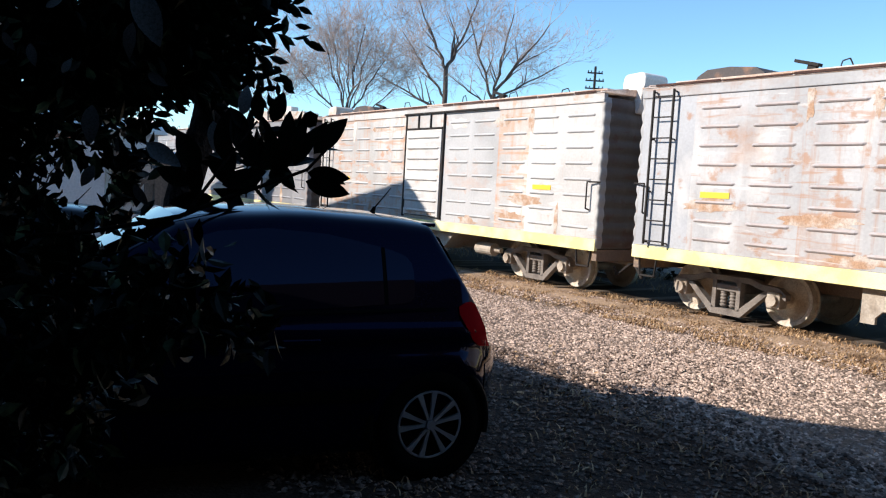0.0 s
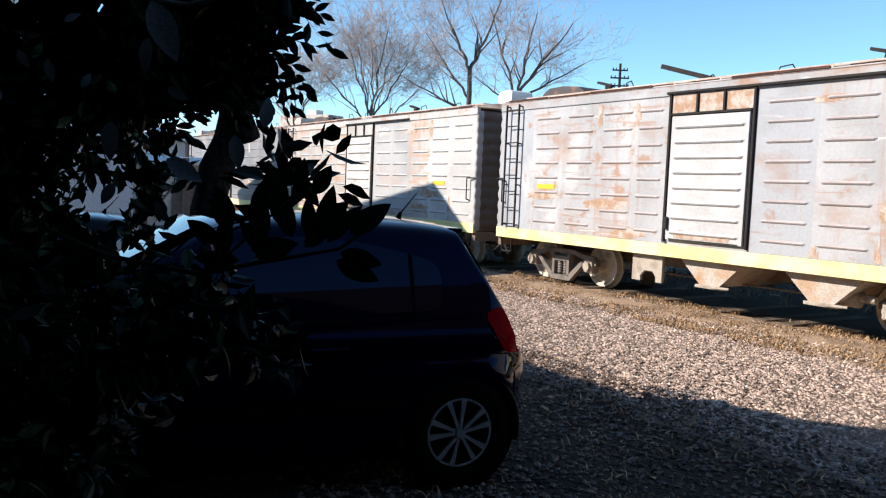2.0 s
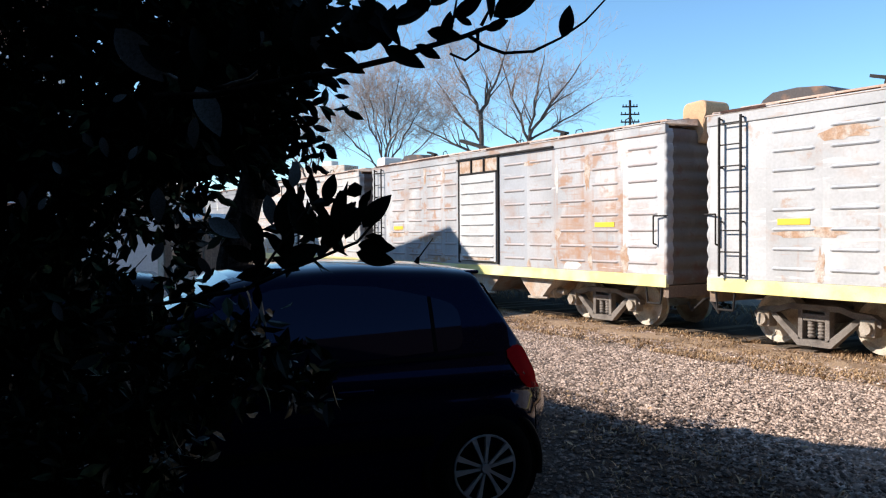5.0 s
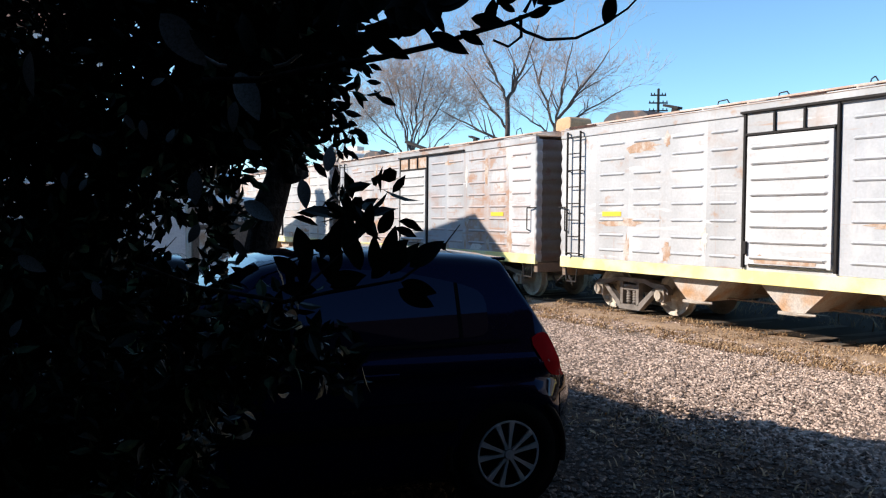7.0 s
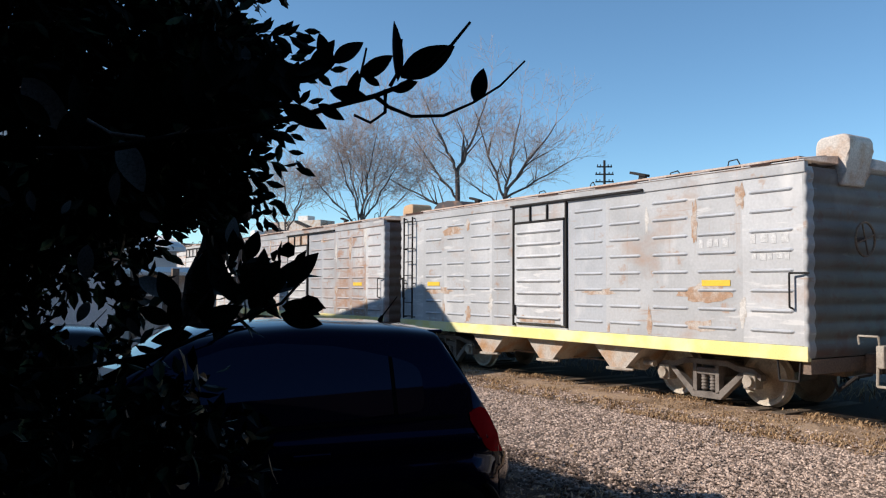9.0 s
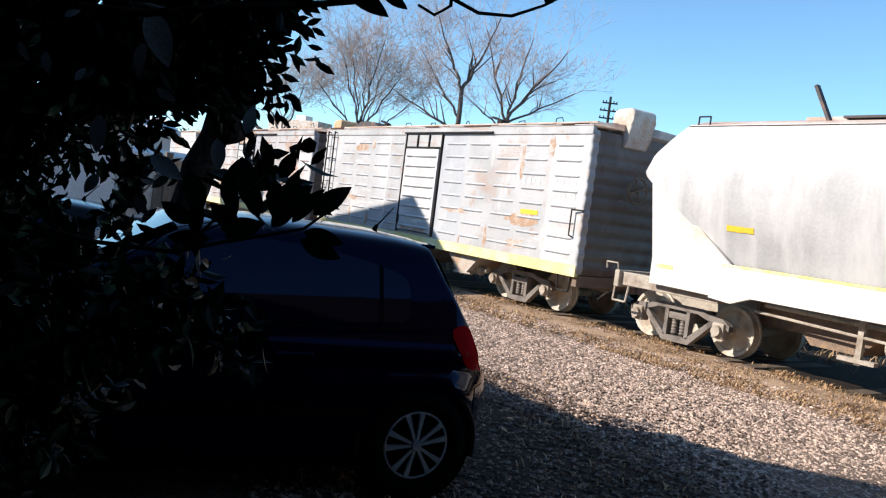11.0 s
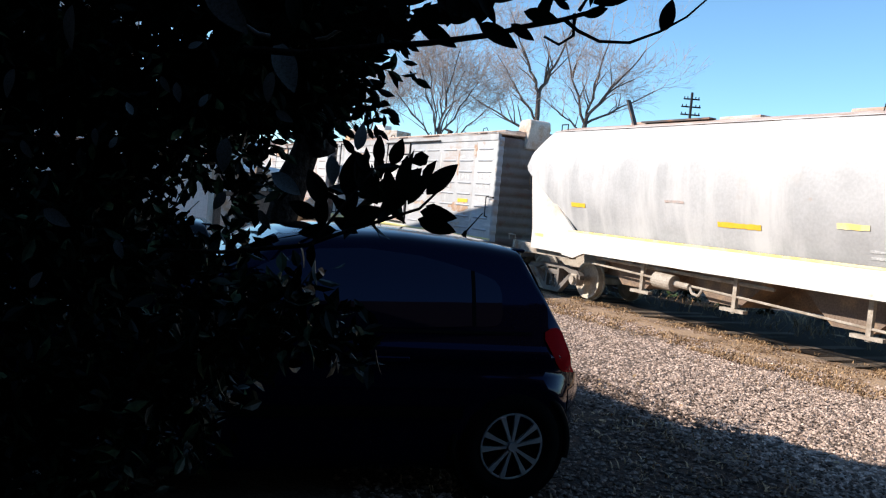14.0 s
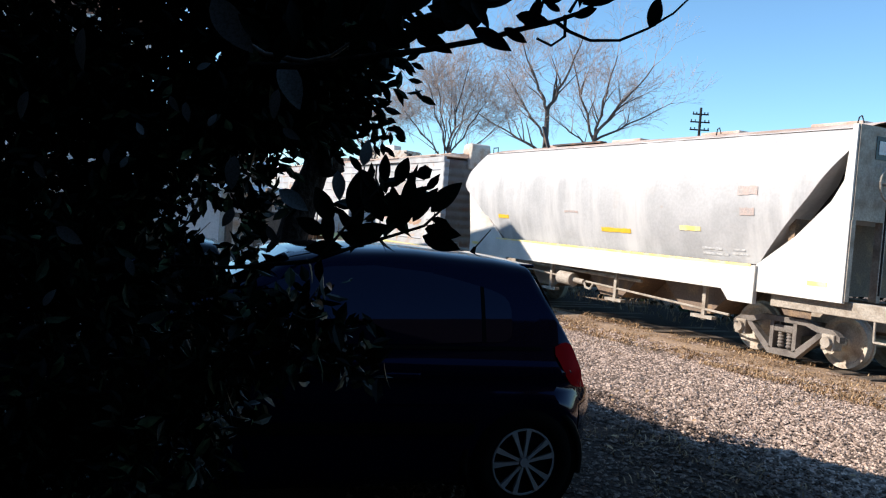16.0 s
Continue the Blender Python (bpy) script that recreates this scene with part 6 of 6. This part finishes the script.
# leaves with pale undersides and grey twigs inside the crown
pale_mesh = mesh_of("pale_leaf", *fine_leaf(0.20, 0.16), PALE_LEAF, True)
for p, ang, s, yaw in (
    ((-1.503, 0.060, 1.900), -95, 0.070, -0.6),
    ((-1.362, 0.234, 1.953), -50, 0.103, -0.1),
    ((-1.554, 0.405, 1.910), -65, 0.097, 0.3),
    ((-1.553, 0.402, 1.854), -100, 0.058, -0.4),
    ((-1.984, 0.427, 1.747), -95, 0.082, 0.0),
    ((-1.873, 0.645, 1.730), -80, 0.071, 0.4),
    ((-1.875, -0.015, 1.825), -110, 0.060, -0.3),
    ((-1.831, 0.050, 1.559), -30, 0.060, 0.1),
    ((-1.932, 0.524, 1.675), -30, 0.083, 0.6),
    ((-1.748, 0.237, 1.838), -60, 0.035, -0.2),
    ((-2.223, 0.406, 1.830), 60, 0.039, 0.2),
    ((-1.461, 0.597, 2.019), -85, 0.047, -0.6),
    ((-2.121, 0.157, 1.741), -90, 0.041, -0.1),
    ((-2.104, 0.188, 1.697), 60, 0.033, 0.3),
    ((-1.938, 0.524, 1.820), -30, 0.047, -0.4),
    ((-2.045, 0.316, 1.864), -80, 0.047, 0.0),
    ((-1.847, 0.698, 1.747), 80, 0.065, 0.4),
    ((-2.246, 0.372, 1.976), 30, 0.039, -0.3),
    ((-1.696, 0.580, 2.062), -120, 0.042, 0.1),
    ((-2.191, 0.244, 1.786), 120, 0.037, 0.6),
    ((-2.053, 0.041, 1.372), 60, 0.045, -0.2),
    ((-2.082, 0.214, 1.488), -70, 0.047, 0.2),
    ((-2.036, 0.299, 1.429), -60, 0.047, -0.6),
    ((-1.972, 0.006, 1.691), -60, 0.042, -0.1),
    ((-1.977, 0.432, 1.622), -120, 0.053, 0.3),
    ((-1.939, 0.504, 1.588), -60, 0.053, -0.4),
):
    leaf(p, ang, s, yaw, 1.15, pale_mesh)
limb([(-1.894, 0.405, 2.003), (-1.819, 0.439, 1.966), (-1.728, 0.506, 1.948), (-1.657, 0.536, 1.953), (-1.600, 0.539, 1.960), (-1.587, 0.566, 1.987), (-1.562, 0.617, 1.990)], 0.005, 0.003, wobble=0.3, bark=PALE_BARK)
limb([(-3.829, 0.360, 2.132), (-3.639, 0.503, 1.980), (-3.483, 0.582, 1.911), (-3.196, 0.696, 1.776), (-3.015, 0.825, 1.700)], 0.011, 0.006, wobble=0.3, bark=PALE_BARK)

# low evergreen bushes beyond the track
bushes = []
for k in range(42):
    bushes.append((-52 + 1.5 * k + random.uniform(-0.4, 0.4), random.uniform(13.2, 14.4), random.uniform(0.4, 0.6), random.uniform(0.8, 1.05), 300))
tagged(new("bushes", mesh_of("bushes", *leaf_cloud(np.random.default_rng(3), bushes, 0.16), LEAF)), "dark green low bushes beyond the track", "bush", kind="stuff")

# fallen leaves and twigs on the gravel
# stones in the shade get the darker pebble colour
scatter_stones("gravel", 14000, -7.8, -0.6, 1.7, 5.3, 0.008, 0.028, "gravel stones trodden into the shaded soil, coloured darker for the shade", SOIL_Z, SHADED_PEBBLE)
scatter_stones("gravel", 2500, -8.0, -1.0, 1.8, 3.6, 0.006, 0.018, "few stones trodden into the dark soil, coloured darker for the shade", SOIL_Z, SHADED_PEBBLE)
for k in range(60):
    ob = new("fallen_leaf", dead_leaf_mesh)
    s = random.uniform(0.05, 0.09)
    ob.matrix_basis = pose(random.uniform(-6.5, -2.5), random.uniform(2.6, 6.0), 0.045, random.uniform(-25, 25), random.uniform(-25, 25), random.uniform(0, 360)) @ Matrix.Diagonal((s, s, s, 1))
    tagged(ob, "dry fallen leaf on the gravel", "leaf", "fallen leaves")


# ---- what moves ----
WAY = [(0.0, -8.58), (0.5, -9.61), (1.0, -10.62), (1.5, -11.65), (2.0, -12.69), (2.5, -13.70), (3.0, -14.67), (3.5, -15.70), (4.0, -16.74), (4.5, -17.75),
       (5.75, -20.26), (7.0, -22.76), (7.5, -23.78), (8.0, -24.77), (8.5, -25.78), (9.0, -26.71), (10.25, -29.15), (11.5, -31.45), (12.0, -32.38), (12.5, -33.33),
       (13.0, -34.22), (13.5, -35.07), (14.0, -35.88), (14.5, -36.63), (15.0, -37.40), (15.5, -38.15), (16.0, -38.88)]


NOD = [(0, -0.4), (0.3, 3.6), (0.6, 2.9), (1, 9.8), (1.2, -2.4), (1.5, -0.8), (1.8, 11.0), (2.1, 10.5), (2.4, 1.9), (2.7, 6.6), (3, 9.4), (3.3, 1.5), (3.5, 4.7), (3.7, 11.0), (3.9, 8.8), (4.2, 1.0), (4.5, 3.5), (5.2, 0.0), (6, 6.6), (6.8, 12.1), (7.1, 12.1), (7.4, 5.9), (7.7, -3.6), (8, 1.8), (8.3, -2.2), (9, 0.0), (10.2, 6.6), (11.4, 4.6), (12, 0.1), (13.8, 0.0), (15, 0.3), (16, 1.2)]  # the shoot's dip in degrees

TOSS = [(0, 0.0), (3.2, 0.7), (3.5, 1.4), (4, -0.1), (4.5, 0.0), (7, -0.3), (7.5, -0.9), (8, -6.2), (8.3, -7.2), (8.5, -6.1), (8.7, 0.4), (9, 0.9), (11.5, 0.0), (14, 0.6), (15.5, 0.0), (16, -1.0)]  # the overhanging branch's dip in degrees


def motions():
    for off, car in CARS:
        walk(car, [(t, pose(x + off, TRACK_Y, 0)) for t, x in WAY])
    times = [0.2 * k for k in range(81)]
    xs = np.interp(times, [t for t, _ in WAY], [x for _, x in WAY])
    for shoot, pivot, dips in ((swaying, Vector((-1.80, 0.375, 1.50)), NOD), (overhang, Vector((-1.02, 0.22, 1.80)), TOSS)):
        walk(shoot, [(t, Matrix.Translation(pivot) @ Matrix.Rotation(radians(a), 4, VIEW_IN) @ Matrix.Translation(-pivot)) for t, a in dips])
    for w in ROLLING:
        x0 = w.matrix_basis.translation.x
        walk(w, [(t, pose(x0, 0, 0.41, 0, math.degrees(x / 0.36) % 360, 0)) for t, x in zip(times, xs)])


motions()
